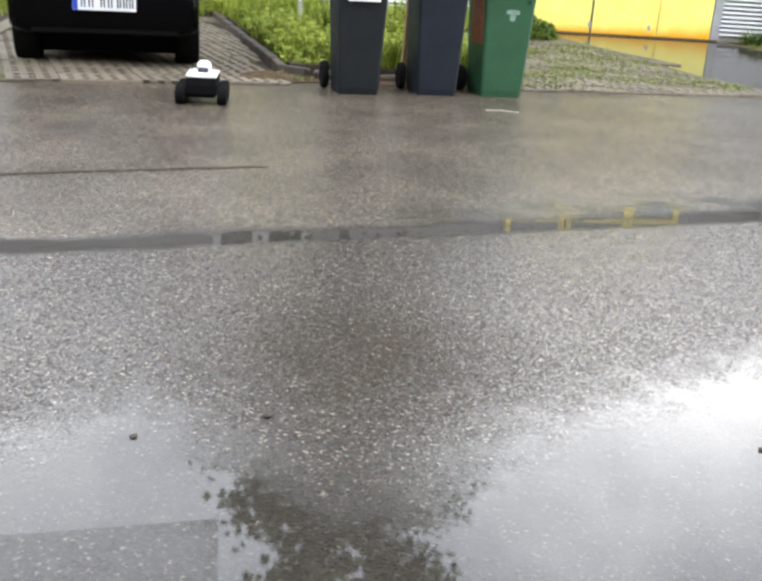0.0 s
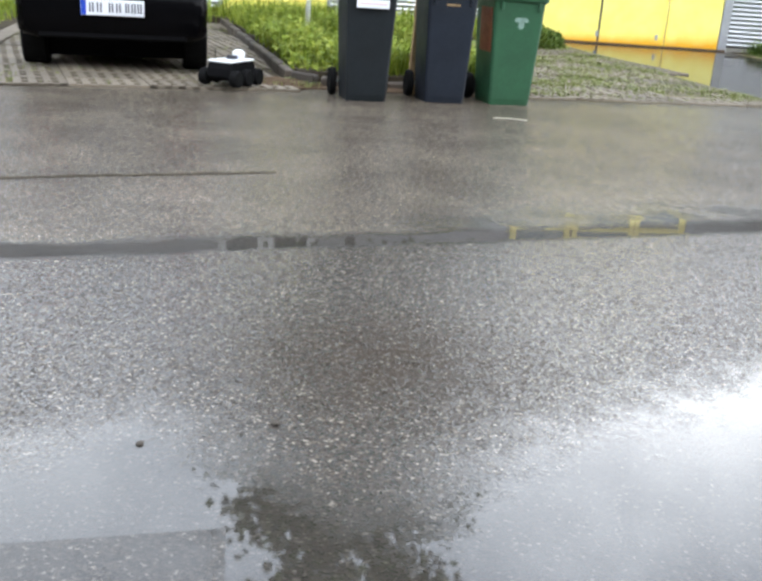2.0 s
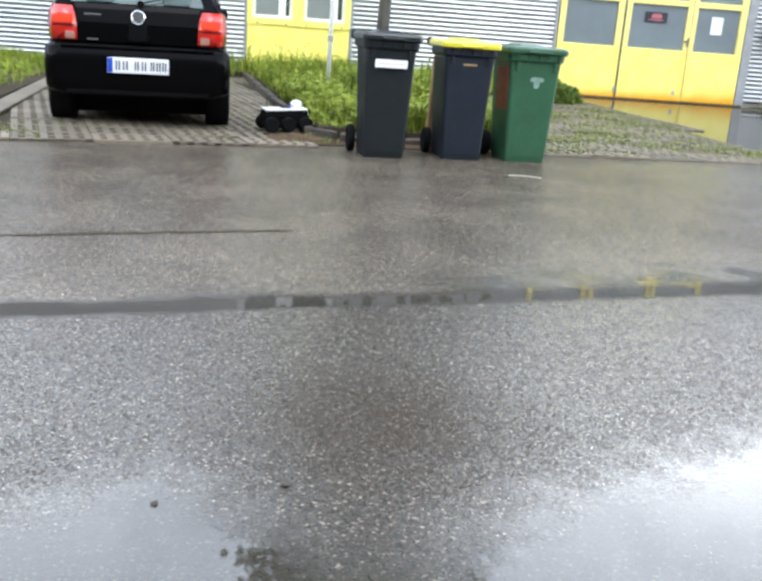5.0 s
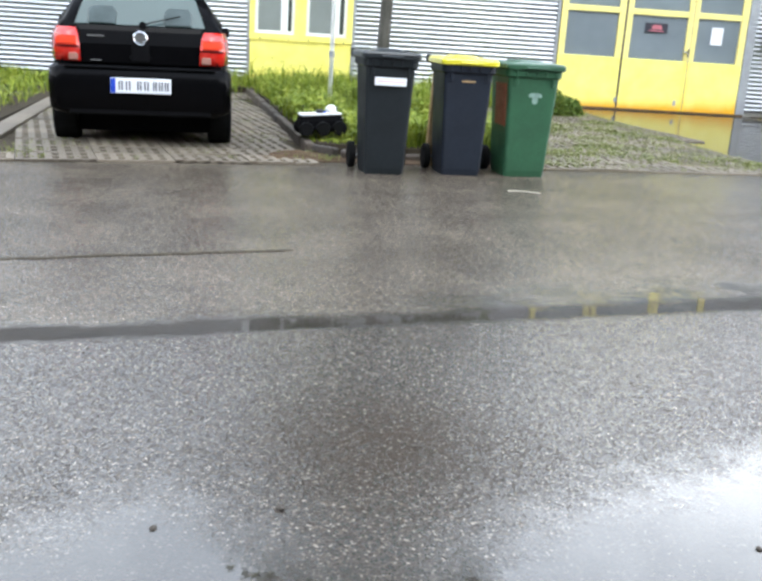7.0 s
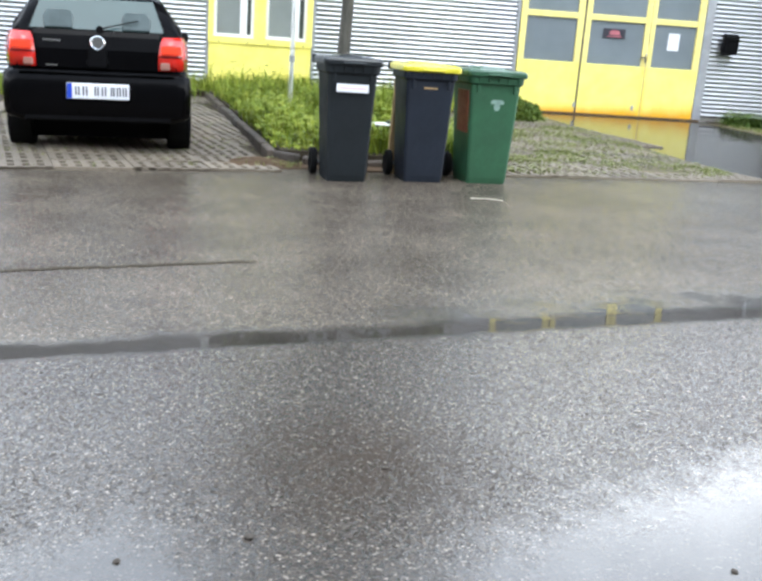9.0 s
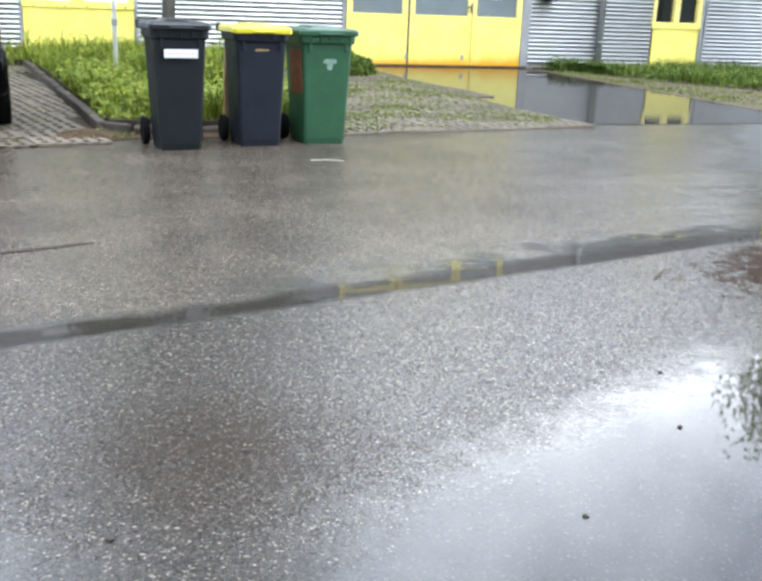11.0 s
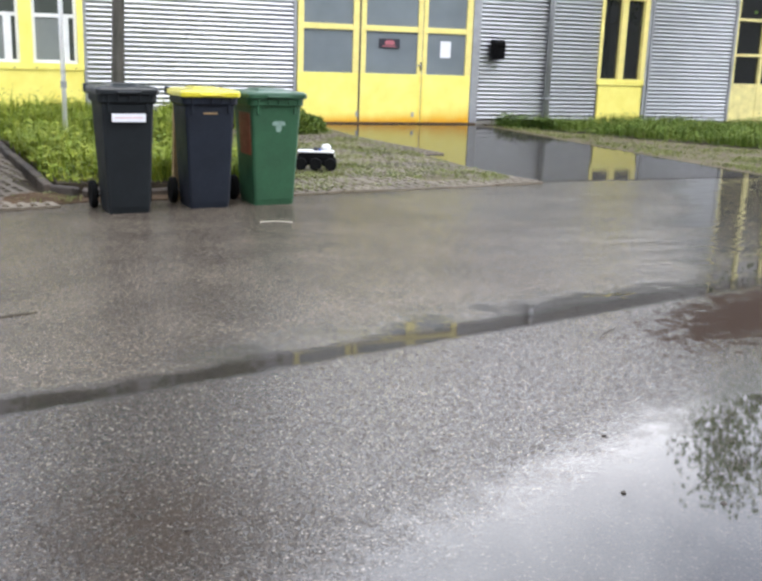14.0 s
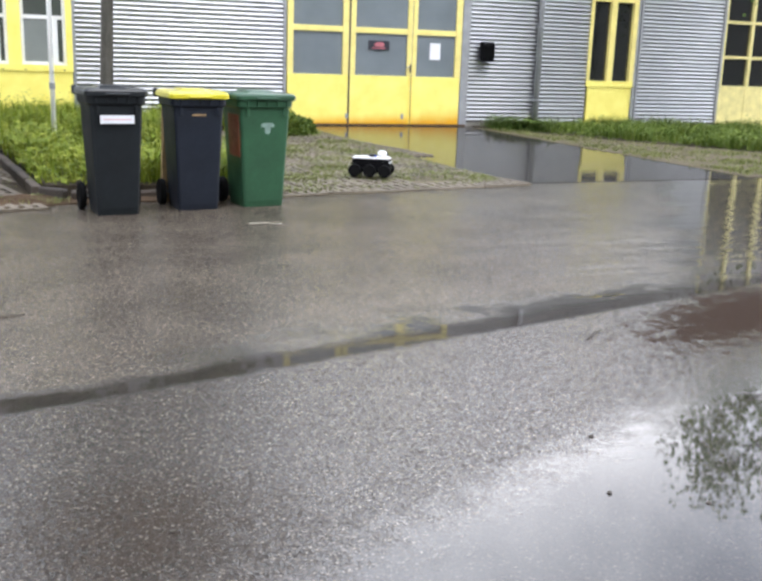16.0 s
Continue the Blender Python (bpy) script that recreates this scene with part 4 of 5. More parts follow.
# ---- car ----
def build_car():
    car = empty("hatchback_car", pose(-1.165, 9.02, 0.004, 0, -0.8, 5.0), "black small hatchback parked on pavers, wet, seen from behind", "car")

    def ring(y, w, zb, zt, tuck, crown):
        """One cross section: half width w, sill zb, top zt."""
        h = zt - zb
        half = [(0.0, zb), (w * 0.86, zb), (w * 0.97, zb + h * 0.12), (w, zb + h * 0.35), (w * 0.995, zb + h * 0.6), (w - tuck * 0.5, zb + h * 0.86), (w - tuck, zt - crown * 0.4), (w * 0.55, zt), (0.0, zt)]
        return [(x, y, z) for x, z in half] + [(-x, y, z) for x, z in half[-2:0:-1]]

    body = loft([ring(-0.56, 0.62, 0.34, 0.99, 0.10, 0.05), ring(-0.60, 0.70, 0.31, 1.00, 0.08, 0.04), ring(-0.54, 0.765, 0.28, 1.04, 0.06, 0.03), ring(-0.35, 0.805, 0.26, 1.06, 0.06, 0.03), ring(0.2, 0.82, 0.24, 1.04, 0.06, 0.03), ring(1.4, 0.82, 0.22, 0.98, 0.06, 0.03), ring(2.0, 0.81, 0.22, 0.93, 0.08, 0.04), ring(2.6, 0.78, 0.24, 0.82, 0.12, 0.05), ring(2.9, 0.70, 0.28, 0.68, 0.14, 0.05), ring(2.96, 0.6, 0.34, 0.60, 0.12, 0.05)])
    part("body", body, CAR_BLACK, car, soft=True)

    def hoop(y, wb, wt, zb, zt):
        half = [(0, zb), (wb, zb), (wb * 0.98 + wt * 0.02, zb + (zt - zb) * 0.3), (wt + 0.06, zt - 0.14), (wt, zt - 0.05), (wt * 0.8, zt - 0.01), (0, zt)]
        return [(x, y, z) for x, z in half] + [(-x, y, z) for x, z in half[-2:0:-1]]

    part("cabin", loft([hoop(-0.53, 0.735, 0.66, 1.00, 1.12), hoop(-0.47, 0.745, 0.62, 1.00, 1.26), hoop(-0.38, 0.75, 0.585, 1.0, 1.40), hoop(-0.22, 0.755, 0.56, 1.0, 1.455), hoop(0.4, 0.76, 0.56, 1.0, 1.47), hoop(1.1, 0.76, 0.55, 0.98, 1.44), hoop(1.6, 0.76, 0.55, 0.95, 1.22), hoop(2.05, 0.74, 0.6, 0.9, 0.96)]), CAR_BLACK, car, soft=True)
    gl = bmesh.new()
    loft([[(-0.585, -0.552, 1.085), (0.585, -0.552, 1.085), (0.585, -0.546, 1.085), (-0.585, -0.546, 1.085)], [(-0.49, -0.435, 1.375), (0.49, -0.435, 1.375), (0.49, -0.43, 1.375), (-0.49, -0.43, 1.375)]], gl)
    glass = part("rear_window", gl, CAR_GLASS, car, "pale reflecting rear window")
    part("wiper", tube([(0.02, -0.575, 1.09), (0.10, -0.575, 1.12), (0.36, -0.555, 1.19)], 0.010, 0.006, 6), TRIM_BLACK, glass)
    part("wiper_pivot", turned([(0.03, -0.02), (0.025, 0.02)], 12, "y"), TRIM_BLACK, glass, "", pose(0.02, -0.57, 1.09))
    for s in (-1, 1):
        part("headrest", loft([rounded(0.24, 0.02, 0.009, 1.10, 0.34 * s, -0.556), rounded(0.26, 0.02, 0.009, 1.20, 0.34 * s, -0.515), rounded(0.18, 0.02, 0.009, 1.26, 0.34 * s, -0.488)]), SEAT, glass)
    # tailgate
    part("tailgate", loft([rounded(1.06, 0.05, 0.02, 0.72, 0, -0.588), rounded(1.10, 0.05, 0.02, 0.90, 0, -0.592), rounded(1.12, 0.05, 0.02, 1.03, 0, -0.568), rounded(1.14, 0.04, 0.015, 1.075, 0, -0.553)]), CAR_BLACK, car, soft=False)
    part("plate_recess", box(-0.085, 0.085, -0.630, -0.615, 0.735, 0.90, 0.012), TRIM_BLACK, car)
    part("emblem", turned([(0.056, 0.0), (0.058, -0.010), (0.052, -0.016), (0.046, -0.010), (0.044, -0.010)], 24, "y"), CHROME, car, "round chrome emblem", pose(0, -0.622, 0.965))
    part("handle_recess", box(-0.10, 0.10, -0.626, -0.612, 0.76, 0.80, 0.006), TRIM_BLACK, car)
    part("badge", box(-0.47, -0.32, -0.620, -0.614, 0.965, 0.985), CHROME, car)
    part("badge", box(-0.45, -0.35, -0.622, -0.616, 0.735, 0.750), CHROME, car)
    for s in (-1, 1):
        lamp = part("tail_lamp", loft([[(s * 0.53, -0.625, 0.725), (s * 0.745, -0.585, 0.725), (s * 0.80, -0.45, 0.735), (s * 0.55, -0.45, 0.73)], [(s * 0.535, -0.635, 0.86), (s * 0.75, -0.60, 0.86), (s * 0.81, -0.45, 0.87), (s * 0.555, -0.45, 0.86)], [(s * 0.55, -0.625, 0.98), (s * 0.745, -0.58, 0.98), (s * 0.80, -0.42, 0.99), (s * 0.565, -0.43, 0.98)], [(s * 0.575, -0.60, 1.045), (s * 0.725, -0.56, 1.045), (s * 0.77, -0.42, 1.05), (s * 0.60, -0.42, 1.045)]]), LAMP_RED, car, "red tail lamp", soft=True)
        part("reversing_lamp", box(-0.040, 0.040, -0.012, 0.006, -0.030, 0.030, 0.008), LAMP_CLEAR, lamp, "", pose(s * 0.595, -0.626, 0.770, 0, 0, 11 * s))
        part("lens_joint", box(-0.10, 0.10, -0.006, 0.004, -0.004, 0.004), TRIM_BLACK, lamp, "", pose(s * 0.645, -0.621, 0.865, 0, 0, 9.5 * s))
        part("indicator", box(-0.085, 0.085, -0.008, 0.004, -0.035, 0.035, 0.010), LAMP_AMBER, lamp, "orange-red indicator lens", pose(s * 0.650, -0.615, 0.925, -6, 0, 10 * s))
    bump_ring = lambda z, d: rounded(1.60 - d * 2, 0.42 - d, 0.13, z, 0, -0.44 + d * 0.3)
    bumper = part("bumper", loft([bump_ring(0.30, 0.05), bump_ring(0.34, 0.01), bump_ring(0.55, 0.0), bump_ring(0.66, 0.012), bump_ring(0.70, 0.04)]), CAR_BLACK, car, "black rear bumper with number plate", soft=True)
    part("ledge", box(-0.66, 0.66, -0.668, -0.60, 0.672, 0.690, 0.006), CAR_BLACK, bumper)
    part("valance", box(-0.62, 0.62, -0.635, -0.50, 0.285, 0.345, 0.015), TRIM_BLACK, bumper)
    plate = part("number_plate", box(-0.26, 0.26, -0.668, -0.655, 0.475, 0.60, 0.004), PLATE_WHITE, bumper, "white number plate with blue strip")
    part("strip", box(-0.258, -0.215, -0.672, -0.667, 0.478, 0.597), PLATE_BLUE, plate)
    for a, b in ((-0.19, -0.178), (-0.165, -0.153), (-0.128, -0.116), (-0.100, -0.088), (-0.03, -0.018), (-0.006, 0.006), (0.03, 0.042), (0.056, 0.068), (0.105, 0.117), (0.126, 0.138), (0.155, 0.167), (0.178, 0.190), (0.205, 0.217), (0.228, 0.240)):
        part("bar", box(a, b, -0.672, -0.667, 0.502, 0.575), INK, plate)
    part("exhaust", turned([(0.028, -0.12), (0.028, 0.1)], 12, "y"), TRIM_BLACK, car, "", pose(0.30, -0.5, 0.30))
    # floor pan drawn low and wide in black to stand for the shade below
    part("underbody", box(-0.595, 0.595, -0.12, 2.75, 0.10, 0.34), TRIM_BLACK, car)
    for s in (-1, 1):
        part("mirror", loft([rounded(0.14, 0.09, 0.04, 0.97, s * 0.815, 1.35), rounded(0.15, 0.10, 0.045, 1.03, s * 0.815, 1.35), rounded(0.11, 0.08, 0.035, 1.08, s * 0.815, 1.35)]), TRIM_BLACK, car)
        for y in (0.0, 2.32):
            w = part("wheel", turned([(0.20, -0.02), (0.20, 0.02)], 20, "x"), GREY_STEEL, car, "", pose(s * 0.70, y, 0.285))
            part("tyre", turned([(0.19, -0.105), (0.262, -0.108), (0.285, -0.09), (0.287, 0.0), (0.285, 0.09), (0.262, 0.108), (0.19, 0.105)], 28, "x"), RUBBER, w)
    # the body is narrow and low above the bumper: its upper part draws in
    low = lambda z: z if z < 0.70 else 0.70 + (z - 0.70) * 0.85
    slim = lambda z: 0.955 if z < 0.66 else 0.955 - 0.045 * min(1.0, (z - 0.66) / 0.07)
    for ob in car.children_recursive:
        at = ob.matrix_basis.translation.copy()
        if at.length > 0:
            ob.matrix_basis = Matrix.Translation((at.x * slim(at.z) - at.x, 0, low(at.z) - at.z)) @ ob.matrix_basis
        else:
            for v in ob.data.vertices:
                v.co.x *= slim(v.co.z)
                v.co.z = low(v.co.z)
    return car


# ---- bins ----
def build_bin(name, x, y, turn, wide, tall, body_mat, lid_mat, label, extras):
    b = empty(name, pose(x, y, 0.0, 0, 0, turn) @ Matrix.Diagonal((wide, wide, tall, 1.0)), label, "wheelie bin", "bins at the roadside")
    # body: tapers to the foot; front at y = 0, back at y = 0.5
    rings = [rounded(0.345, 0.36, 0.03, 0.0, 0, 0.21), rounded(0.36, 0.38, 0.03, 0.05, 0, 0.21), rounded(0.40, 0.42, 0.028, 0.45, 0, 0.215), rounded(0.435, 0.46, 0.028, 0.80, 0, 0.22), rounded(0.44, 0.465, 0.028, 0.815, 0, 0.22)]
    part("body", loft(rings), body_mat, b, soft=False)
    part("rim", loft([rounded(0.45, 0.475, 0.05, 0.80, 0, 0.22), rounded(0.485, 0.51, 0.055, 0.815, 0, 0.22), rounded(0.49, 0.515, 0.055, 0.865, 0, 0.22), rounded(0.47, 0.50, 0.055, 0.872, 0, 0.22)]), body_mat, b)
    for s in (-1, 1):
        part("rib", box(s * 0.16 - 0.012, s * 0.16 + 0.012, -0.028, 0.01, 0.74, 0.81, 0.003), body_mat, b)
    # a skirt with a shallow tray between the front ribs
    for k in range(5):
        part("comb_rib", box(-0.172 + k * 0.086, -0.166 + k * 0.086, -0.052, -0.030, 0.822, 0.862), body_mat, b)
    lid = part("lid", loft([rounded(0.505, 0.535, 0.04, 0.866, 0, 0.22), rounded(0.525, 0.555, 0.045, 0.872, 0, 0.22), rounded(0.525, 0.555, 0.045, 0.902, 0, 0.22), rounded(0.505, 0.535, 0.045, 0.916, 0, 0.22), rounded(0.47, 0.49, 0.045, 0.922, 0, 0.225), rounded(0.455, 0.475, 0.045, 0.915, 0, 0.225), rounded(0.30, 0.32, 0.06, 0.922, 0, 0.235)]), lid_mat, b)
    part("lid_ridge", loft([rounded(0.26, 0.34, 0.03, 0.918, 0, 0.26), rounded(0.20, 0.28, 0.03, 0.938, 0, 0.27)]), lid_mat, lid)
    for s in (-1, 1):
        part("lid_lug", box(s * 0.245 - 0.02, s * 0.245 + 0.02, 0.475, 0.55, 0.86, 0.925, 0.008), body_mat, lid)
    part("lip", box(-0.10, 0.10, -0.075, -0.045, 0.874, 0.892, 0.005), lid_mat, lid)
    part("grip", tube([(-0.24, 0.50, 0.87), (-0.24, 0.58, 0.885), (0.24, 0.58, 0.885), (0.24, 0.50, 0.87)], 0.017, 0.017, 8), body_mat, b)
    for s in (-1, 1):
        part("hinge", turned([(0.022, -0.03), (0.022, 0.03)], 10, "x"), body_mat, b, "", pose(s * 0.15, 0.52, 0.895))
        w = part("wheel", turned([(0.04, -0.03), (0.075, -0.028), (0.075, 0.028), (0.04, 0.03)], 20, "x"), TRIM_BLACK, b, "", pose(s * 0.232, 0.42, 0.105))
        part("tyre", turned([(0.075, -0.030), (0.098, -0.028), (0.105, -0.014), (0.105, 0.014), (0.098, 0.028), (0.075, 0.030)], 24, "x"), RUBBER, w)
    part("axle", turned([(0.011, -0.22), (0.011, 0.22)], 8, "x"), GREY_STEEL, b, "", pose(0, 0.42, 0.105))
    extras(b)
    return b


def build_bins():
    def grey(b):
        s = part("label", box(-0.145, 0.135, -0.012, -0.006, 0.675, 0.735, 0.002), PLATE_WHITE, b, "white printed label strip", pose(0, 0, 0, 3))
        part("bar", box(-0.12, 0.11, -0.0135, -0.0115, 0.702, 0.709), PALE_PINK, s, "thin pale print line")
        part("embossing", box(-0.07, 0.07, 0.004, 0.012, 0.52, 0.60, 0.003), BIN_GREY, b)

    def blue(b):
        part("print", box(-0.06, 0.06, -0.012, -0.006, 0.735, 0.75, 0.002), WOOD, b, "small worn tan print")

    def green(b):
        for px, pz, w, h in ((0.02, 0.665, 0.115, 0.045), (0.02, 0.63, 0.05, 0.06)):
            part("print", loft([rounded(w * 0.6, 0.004, 0.0015, pz - h / 2, px, 0.0), rounded(w, 0.004, 0.0015, pz - h / 4, px, -0.002), rounded(w, 0.004, 0.0015, pz + h / 4, px, -0.004), rounded(w * 0.6, 0.004, 0.0015, pz + h / 2, px, -0.006)]), DIAL, b, "faded white emblem print")
        part("sticker", box(-0.1835, -0.1790, 0.05, 0.30, 0.42, 0.76), STICKER_RED, b, "worn red sticker", pose(0, 0, 0, 0, -2.86, 0))

    build_bin("wheelie_bin", 0.905, 7.62, 6, 0.91, 1.05, BIN_GREY, LID_GREY, "anthracite wheelie bin with white label, on wet asphalt", grey)
    build_bin("wheelie_bin", 1.56, 7.78, 5, 0.93, 1.03, BIN_BLUE, LID_YELLOW, "blue-grey wheelie bin with bright yellow lid, on wet asphalt", blue)
    build_bin("wheelie_bin", 2.125, 7.87, 7, 1.0, 1.02, BIN_GREEN, LID_GREEN, "green wheelie bin with faded emblem, on wet asphalt", green)
    st = part("wooden_stake", box(-0.05, 0.05, -0.02, 0.02, 0, 0.80, 0.004), WOOD, at=pose(1.375, 8.30, 0.0, 2, 1, 10))
    tagged(st, "short weathered wooden stake behind the bins", "stake")


# ---- rover ----
ROVER_SCALE = 0.9


def build_rover():
    r = empty("toy_rover", pose(0, 0, 0), "black six-wheeled model rover with white deck and camera ball", "model rover")
    part("chassis", loft([rounded(0.40, 0.20, 0.02, 0.055), rounded(0.46, 0.235, 0.02, 0.085), rounded(0.45, 0.235, 0.02, 0.15), rounded(0.415, 0.22, 0.02, 0.208)]), TRIM_BLACK, r)
    part("deck", loft([rounded(0.425, 0.225, 0.02, 0.206), rounded(0.43, 0.23, 0.02, 0.211), rounded(0.43, 0.23, 0.02, 0.219), rounded(0.41, 0.21, 0.02, 0.223)]), WHITE, r, "white top deck")
    for s in (-1, 1):
        part("headlight", box(0.212, 0.228, s * 0.07 - 0.022, s * 0.07 + 0.022, 0.155, 0.178, 0.004), WHITE, r, "small white front lamp")
    ball = part("camera_ball", turned([(0.034, 0.220), (0.052, 0.236), (0.058, 0.258), (0.050, 0.282), (0.026, 0.298)], 20), WHITE, r, "white camera dome", pose(0.12, 0, 0), True)
    part("lens", turned([(0.02, 0.0), (0.018, 0.012)], 12, "x"), INK, ball, "", pose(0.055, 0, 0.265))
    part("motor_block", box(-0.03, 0.035, -0.04, 0.04, 0.218, 0.255, 0.006), INK, r)
    part("connector", box(0.035, 0.06, -0.03, 0.0, 0.218, 0.245, 0.004), BLUE_PART, r)
    part("antenna", turned([(0.004, 0.218), (0.003, 0.32)], 6), TRIM_BLACK, r, "", pose(-0.16, 0.07, 0))
    for s in (-1, 1):
        part("side_arm", box(-0.17, 0.17, s * 0.115 - 0.008, s * 0.115 + 0.008, 0.075, 0.10, 0.003), TRIM_BLACK, r)
    wheels = []
    for x in (-0.175, 0.0, 0.175):
        for s in (-1, 1):
            w = part("wheel", turned([(0.03, -0.028), (0.05, -0.03), (0.05, 0.03), (0.03, 0.028)], 14, "y"), GREY_STEEL, r, "", pose(x, s * 0.155, 0.074))
            part("tyre", turned([(0.05, -0.037), (0.068, -0.036), (0.074, -0.02), (0.074, 0.02), (0.068, 0.036), (0.05, 0.037)], 20, "y"), RUBBER, w)
            wheels.append((w, x, s * 0.155))
    for ob in r.children_recursive:
        ob.data.transform(Matrix.Scale(ROVER_SCALE, 4))
        ob.matrix_basis = Matrix.Translation(ob.matrix_basis.translation * (ROVER_SCALE - 1)) @ ob.matrix_basis
    return r, wheels


ROVER_ROWS = [
    # t, x, y, z, heading, nose-up
    (0.0, -0.27, 6.92, 0.0, 88, 0), (0.5, -0.265, 6.98, 0.0, 86, 0), (1.0, -0.27, 7.28, 0.0, 80, 0), (1.5, -0.21, 7.75, 0.02, 70, 2), (2.0, -0.15, 7.99, 0.03, 60, 0),
    (2.5, -0.10, 8.20, 0.03, 58, 0), (3.0, -0.03, 8.33, 0.03, 53, 0), (3.5, 0.02, 8.55, 0.03, 42, 0), (4.2, 0.07, 8.72, 0.03, 24, 0), (5.3, 0.14, 8.82, 0.04, 16, 6),
    (6.3, 0.23, 8.93, 0.07, 12, 26), (6.5, 0.26, 8.95, 0.09, 12, 28), (7.0, 0.44, 9.08, 0.14, 10, 4), (7.5, 0.66, 9.16, 0.13, 10, 6), (8.2, 1.02, 9.26, 0.12, 10, 0), (9.3, 1.68, 9.52, 0.12, 12, 0), (10.5, 2.28, 9.86, 0.10, 10, -2),
    (11.5, 2.62, 10.02, 0.04, 0, -2), (12.5, 2.91, 10.14, 0.04, -4, 0), (13.0, 2.97, 10.11, 0.04, -6, 0), (13.5, 3.04, 10.06, 0.04, -14, 0), (14.0, 3.12, 9.99, 0.04, -18, 0), (14.5, 3.25, 9.90, 0.04, -22, 0), (15.0, 3.42, 9.76, 0.04, -26, 0), (15.5, 3.56, 9.64, 0.04, -28, 0), (16.0, 3.70, 9.50, 0.04, -30, 0)]


# ---- kerbs and small things ----
def build_kerbs():
    rnd = random.Random(9)
    k = empty("kerb", pose(0, 0, 0), "dark weathered kerb edging round the lawn", "kerb", kind="structure")
    a, b = Vector((0.345, 8.62)), Vector((-0.43, 15.6))
    n = 14
    for i in range(n):
        p = a.lerp(b, (i + 0.5) / n)
        part("kerb_stone", box(-0.245, 0.245, -0.04, 0.04, -0.05, 0.105 + rnd.uniform(-0.012, 0.008), 0.008), KERB, k, "", pose(p.x, p.y, 0, rnd.uniform(-1, 1), 0, math.degrees(math.atan2(b.y - a.y, b.x - a.x)) + rnd.uniform(-1, 1)))
    for i, (x, y, w, t) in enumerate(((0.46, 8.52, 0.24, -34), (0.78, 8.50, 0.34, 9), (1.33, 8.58, 0.5, -2), (1.85, 8.55, 0.5, -3), (2.24, 8.52, 0.34, -4))):
        part("kerb_stone", box(-w / 2, w / 2, -0.05, 0.05, -0.05, 0.09 + rnd.uniform(-0.03, 0.015), 0.014), KERB, k, "", pose(x, y, 0, rnd.uniform(-7, 5), rnd.uniform(-5, 5), t + rnd.uniform(-6, 6)))
    verts, faces = [], []
    for _ in range(70):
        x, y = rnd.uniform(0.02, 0.62), 0.0
        y = 8.16 + 0.22 * x + abs(rnd.gauss(0, 0.15))
        r = rnd.uniform(0.010, 0.030)
        n = len(verts)
        verts += [(x + r * rnd.uniform(0.7, 1.3) * dx, y + r * rnd.uniform(0.7, 1.3) * dy, 0.012 + r * rnd.uniform(0.5, 0.9) * dz) for dx, dy, dz in ((1, 0, 0), (0, 1, 0), (-1, 0, 0), (0, -1, 0), (0, 0, 1), (0, 0, -1))]
        faces += [(n + i, n + j, n + k) for i, j, k in ((0, 1, 4), (1, 2, 4), (2, 3, 4), (3, 0, 4), (1, 0, 5), (2, 1, 5), (3, 2, 5), (0, 3, 5))]
    tagged(soup("dirt_clods", verts, faces, DIRT_AND_SILL_SHADE), "dark brown clods of dirt at the kerb corner", "dirt", kind="stuff")
    e = empty("parking_edge", pose(0, 0, 0), "pale concrete edging of the parking bay", "edging", kind="structure")
    a, b = Vector((-2.35, 7.55)), Vector((-2.98, 15.5))
    for i in range(8):
        p = a.lerp(b, (i + 0.5) / 8)
        part("edging_stone", box(-0.495, 0.495, -0.10, 0.10, -0.05, 0.045, 0.008), PAVER, e, "", pose(p.x, p.y, 0, 0, 0, math.degrees(math.atan2(b.y - a.y, b.x - a.x))))


def build_litter():
    s = part("straw", tube([(0, 0, 0.006), (0.12, 0.01, 0.010), (0.245, -0.01, 0.006)], 0.006, 0.004, 6), DRY, at=pose(1.79, 7.05, 0.002, 0, 0, -8))
    tagged(s, "pale straw lying on the wet pavement", "straw")
    t = part("twig", tube([(0, 0, 0.005), (0.10, 0.03, 0.012), (0.20, 0.05, 0.006)], 0.0045, 0.0025, 6), TWIG, at=pose(2.62, 3.72, 0, 0, 0, 20))
    part("side_twig", tube([(0.10, 0.03, 0.01), (0.16, 0.07, 0.014)], 0.004, 0.002, 5), TWIG, t)
    tagged(t, "small dark wet twig on the road", "twig")
    rnd = random.Random(21)
    for x, y, r in ((0.07, 2.03, 0.014), (-0.22, 1.93, 0.010), (1.95, 2.66, 0.010), (2.0, 2.1, 0.009), (2.75, 8.44, 0.02), (2.4, 3.35, 0.008), (2.55, 3.42, 0.009), (1.2, 1.85, 0.010), (1.75, 2.25, 0.010), (0.45, 2.4, 0.012)):
        bm = bmesh.new()
        bmesh.ops.create_icosphere(bm, subdivisions=1, radius=r)
        for v in bm.verts:
            v.co = Vector((v.co.x * rnd.uniform(0.7, 1.3), v.co.y * rnd.uniform(0.7, 1.3), v.co.z * 0.4 * rnd.uniform(0.8, 1.2)))
        tagged(part("crumb", bm, TWIG, at=pose(x, y, r * 0.3)), "dark wet crumb of debris on the road", "debris", "debris on the road")


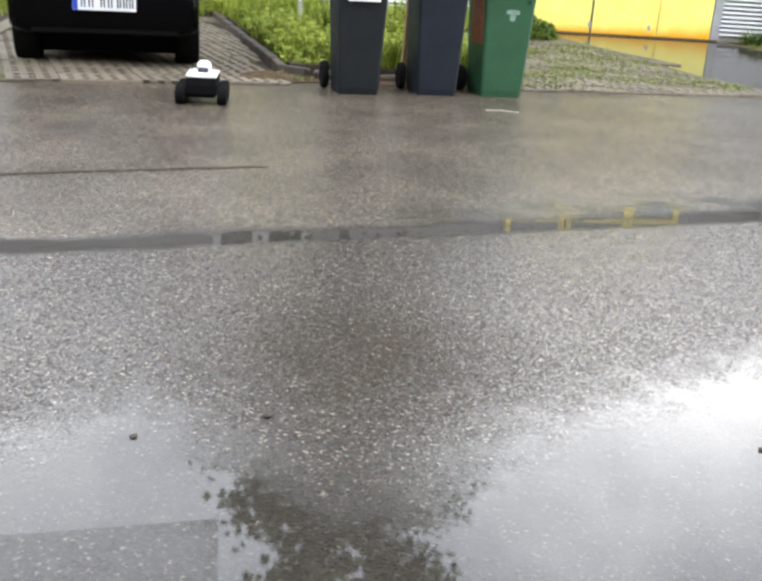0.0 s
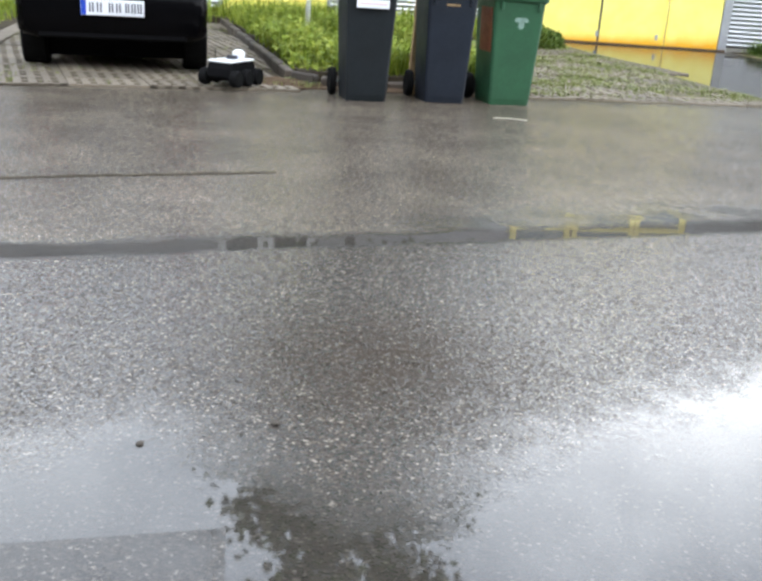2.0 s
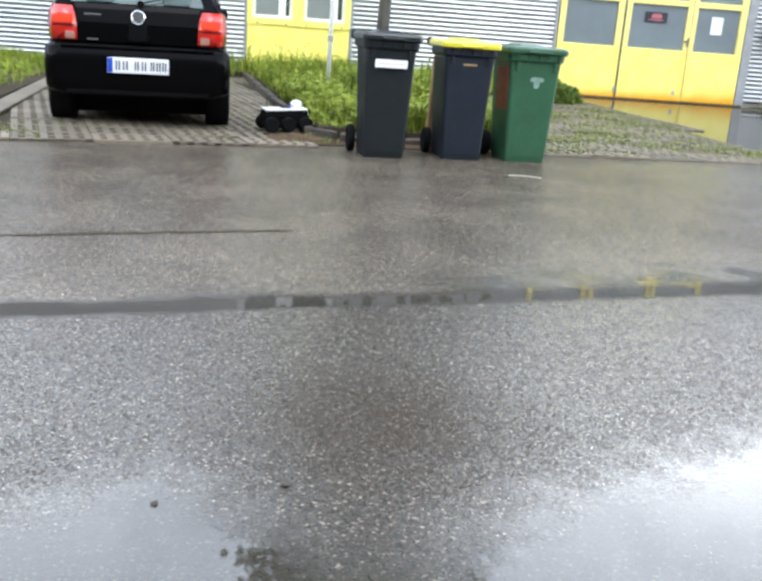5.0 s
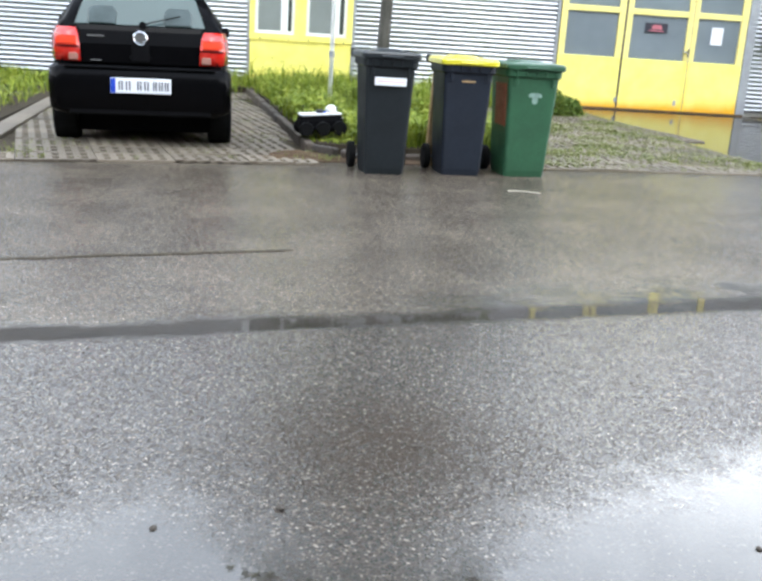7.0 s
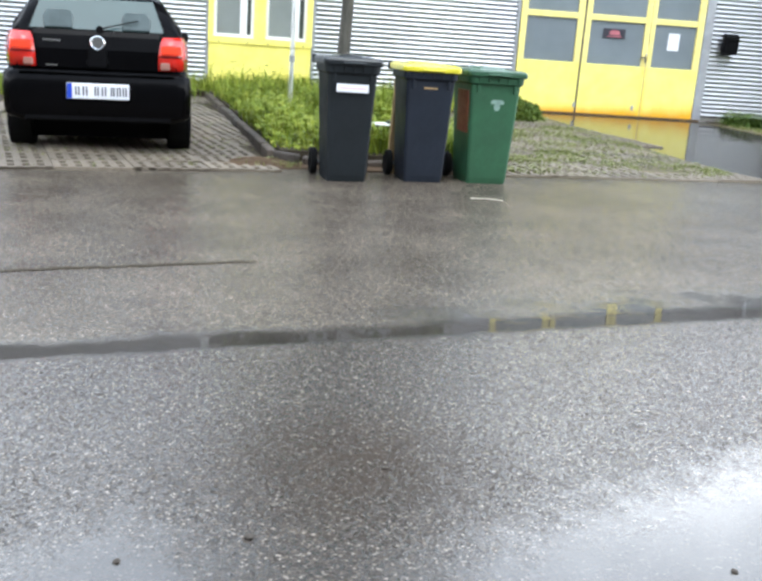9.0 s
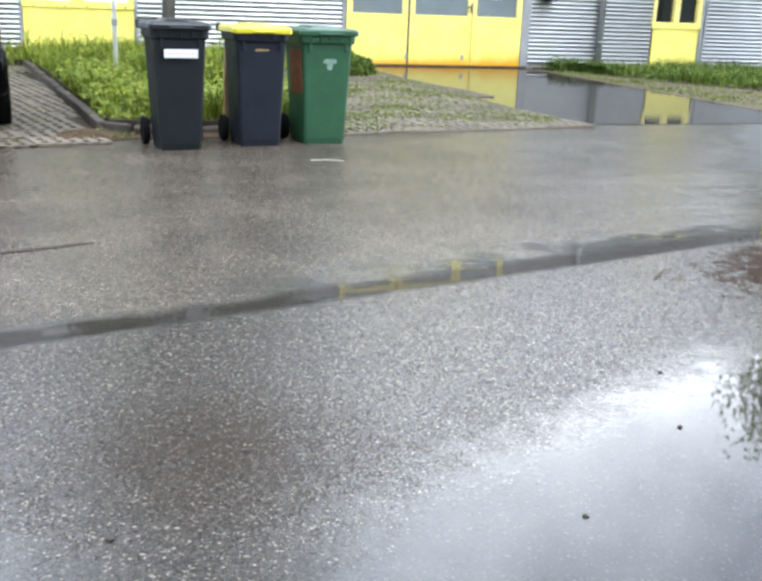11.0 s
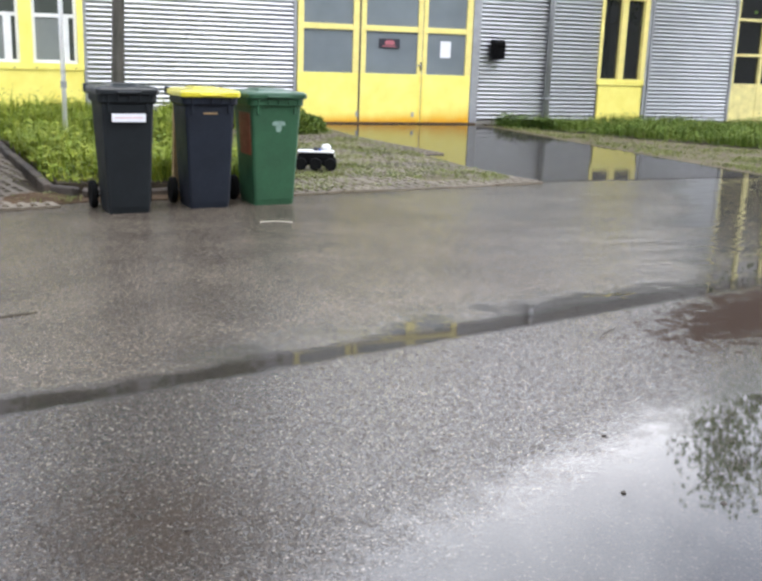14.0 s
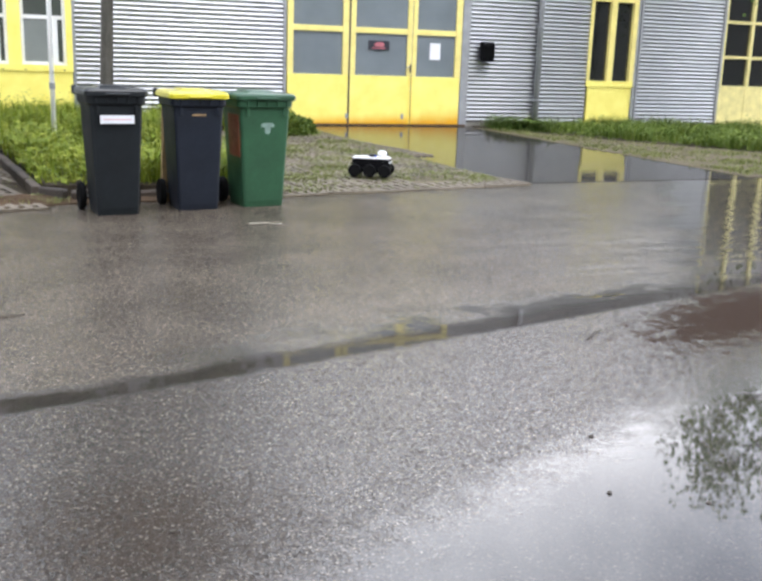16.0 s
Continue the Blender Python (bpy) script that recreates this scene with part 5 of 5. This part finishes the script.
# ---- pavers, laid piece by piece ----
def lattice(nx, ny, w, d, bar, h):
    bm = bmesh.new()
    for i in range(nx + 1):
        c = -w / 2 + i * (w - bar) / nx
        box(c, c + bar, -d / 2, d / 2, 0, h, bm=bm)
    for j in range(ny + 1):
        c = -d / 2 + j * (d - bar) / ny
        box(-w / 2 + 0.002, w / 2 - 0.002, c, c + bar, 0, h - 0.003, bm=bm)
    bmesh.ops.delete(bm, geom=[f for f in bm.faces if f.normal.z < -0.5], context="FACES")
    return bm


def build_pavers():
    rnd = random.Random(31)
    me = mesh_of("paver", lattice(5, 2, 0.592, 0.392, 0.055, 0.026), PAVER)
    park = empty("parking_paving", pose(0, 0, 0), "grid of weathered grass pavers in the parking bay", "paving", kind="structure")
    poly = [(-2.30, 7.36), (-0.97, 7.72), (0.12, 8.12), (0.40, 8.62), (-0.36, 15.5), (-2.85, 15.5)]

    def lay(parent, area, x0, x1, y0, y1, turn, z, gap):
        count = 0
        for j in range(int((y1 - y0) / 0.4)):
            for i in range(int((x1 - x0) / 0.6)):
                u, v = (i + 0.5) * 0.6, (j + 0.5) * 0.4
                ct, st = math.cos(radians(turn)), math.sin(radians(turn))
                x, y = x0 + u * ct - v * st, y0 + u * st + v * ct
                if inside((x, y), area) and rnd.random() > gap:
                    ob = new("paver", me)
                    ob.parent = parent
                    ob.matrix_basis = pose(x, y, z + rnd.uniform(-0.003, 0.003), rnd.uniform(-1, 1), rnd.uniform(-1, 1), turn + rnd.uniform(-0.6, 0.6))
                    count += 1
        return count

    lay(park, poly, -2.5, 3.5, 7.26, 16.0, 14, -0.002, 0.0)
    verge = empty("verge_paving", pose(0, 0, 0), "overgrown grass pavers beside the driveway", "paving", kind="structure")
    lay(verge, [(2.46, 8.42), (3.52, 8.58), (4.64, 8.84), (5.1, 9.06), (5.1, 15.5), (2.46, 15.5)], 2.3, 7.5, 8.38, 16.5, 9, -0.007, 0.06)


def motions():
    rows = []
    for t, x, y, z, head, nose in ROVER_ROWS:
        rows.append((t, pose(x, y, z, 0, 0, head) @ pose(0, 0, 0, 0, -nose, 0)))
    walk(rover, rows)
    for w, wx, wy in rover_wheels:
        spin, prev, keys = 0.0, None, []
        for t, x, y, z, head, nose in ROVER_ROWS:
            if prev:
                spin += min(80.0, math.degrees(math.hypot(x - prev[0], y - prev[1]) / 0.0666))
            prev = (x, y)
            keys.append((t, pose(wx * ROVER_SCALE, wy * ROVER_SCALE, 0.074 * ROVER_SCALE, 0, spin % 360, 0)))
        walk(w, keys)


build_ground()
build_areas()
build_mound()
build_street()
build_patches()
build_building()
build_facade_things()
tree("tree", 1.20, 11.5, 10.0, 2.35, 1.75, 0.085, 3, "young broadleaf tree with slim dark trunk on the lawn", 11000, (0.35, 0.0))
tree("tree", 13.7, 13.4, 7.6, 2.1, 2.6, 0.11, 8, "broadleaf tree standing on the facade lawn", 9000, leaf=0.75)
build_car()
build_bins()
rover, rover_wheels = build_rover()
build_kerbs()
build_litter()
build_grass()
build_pavers()
motions()
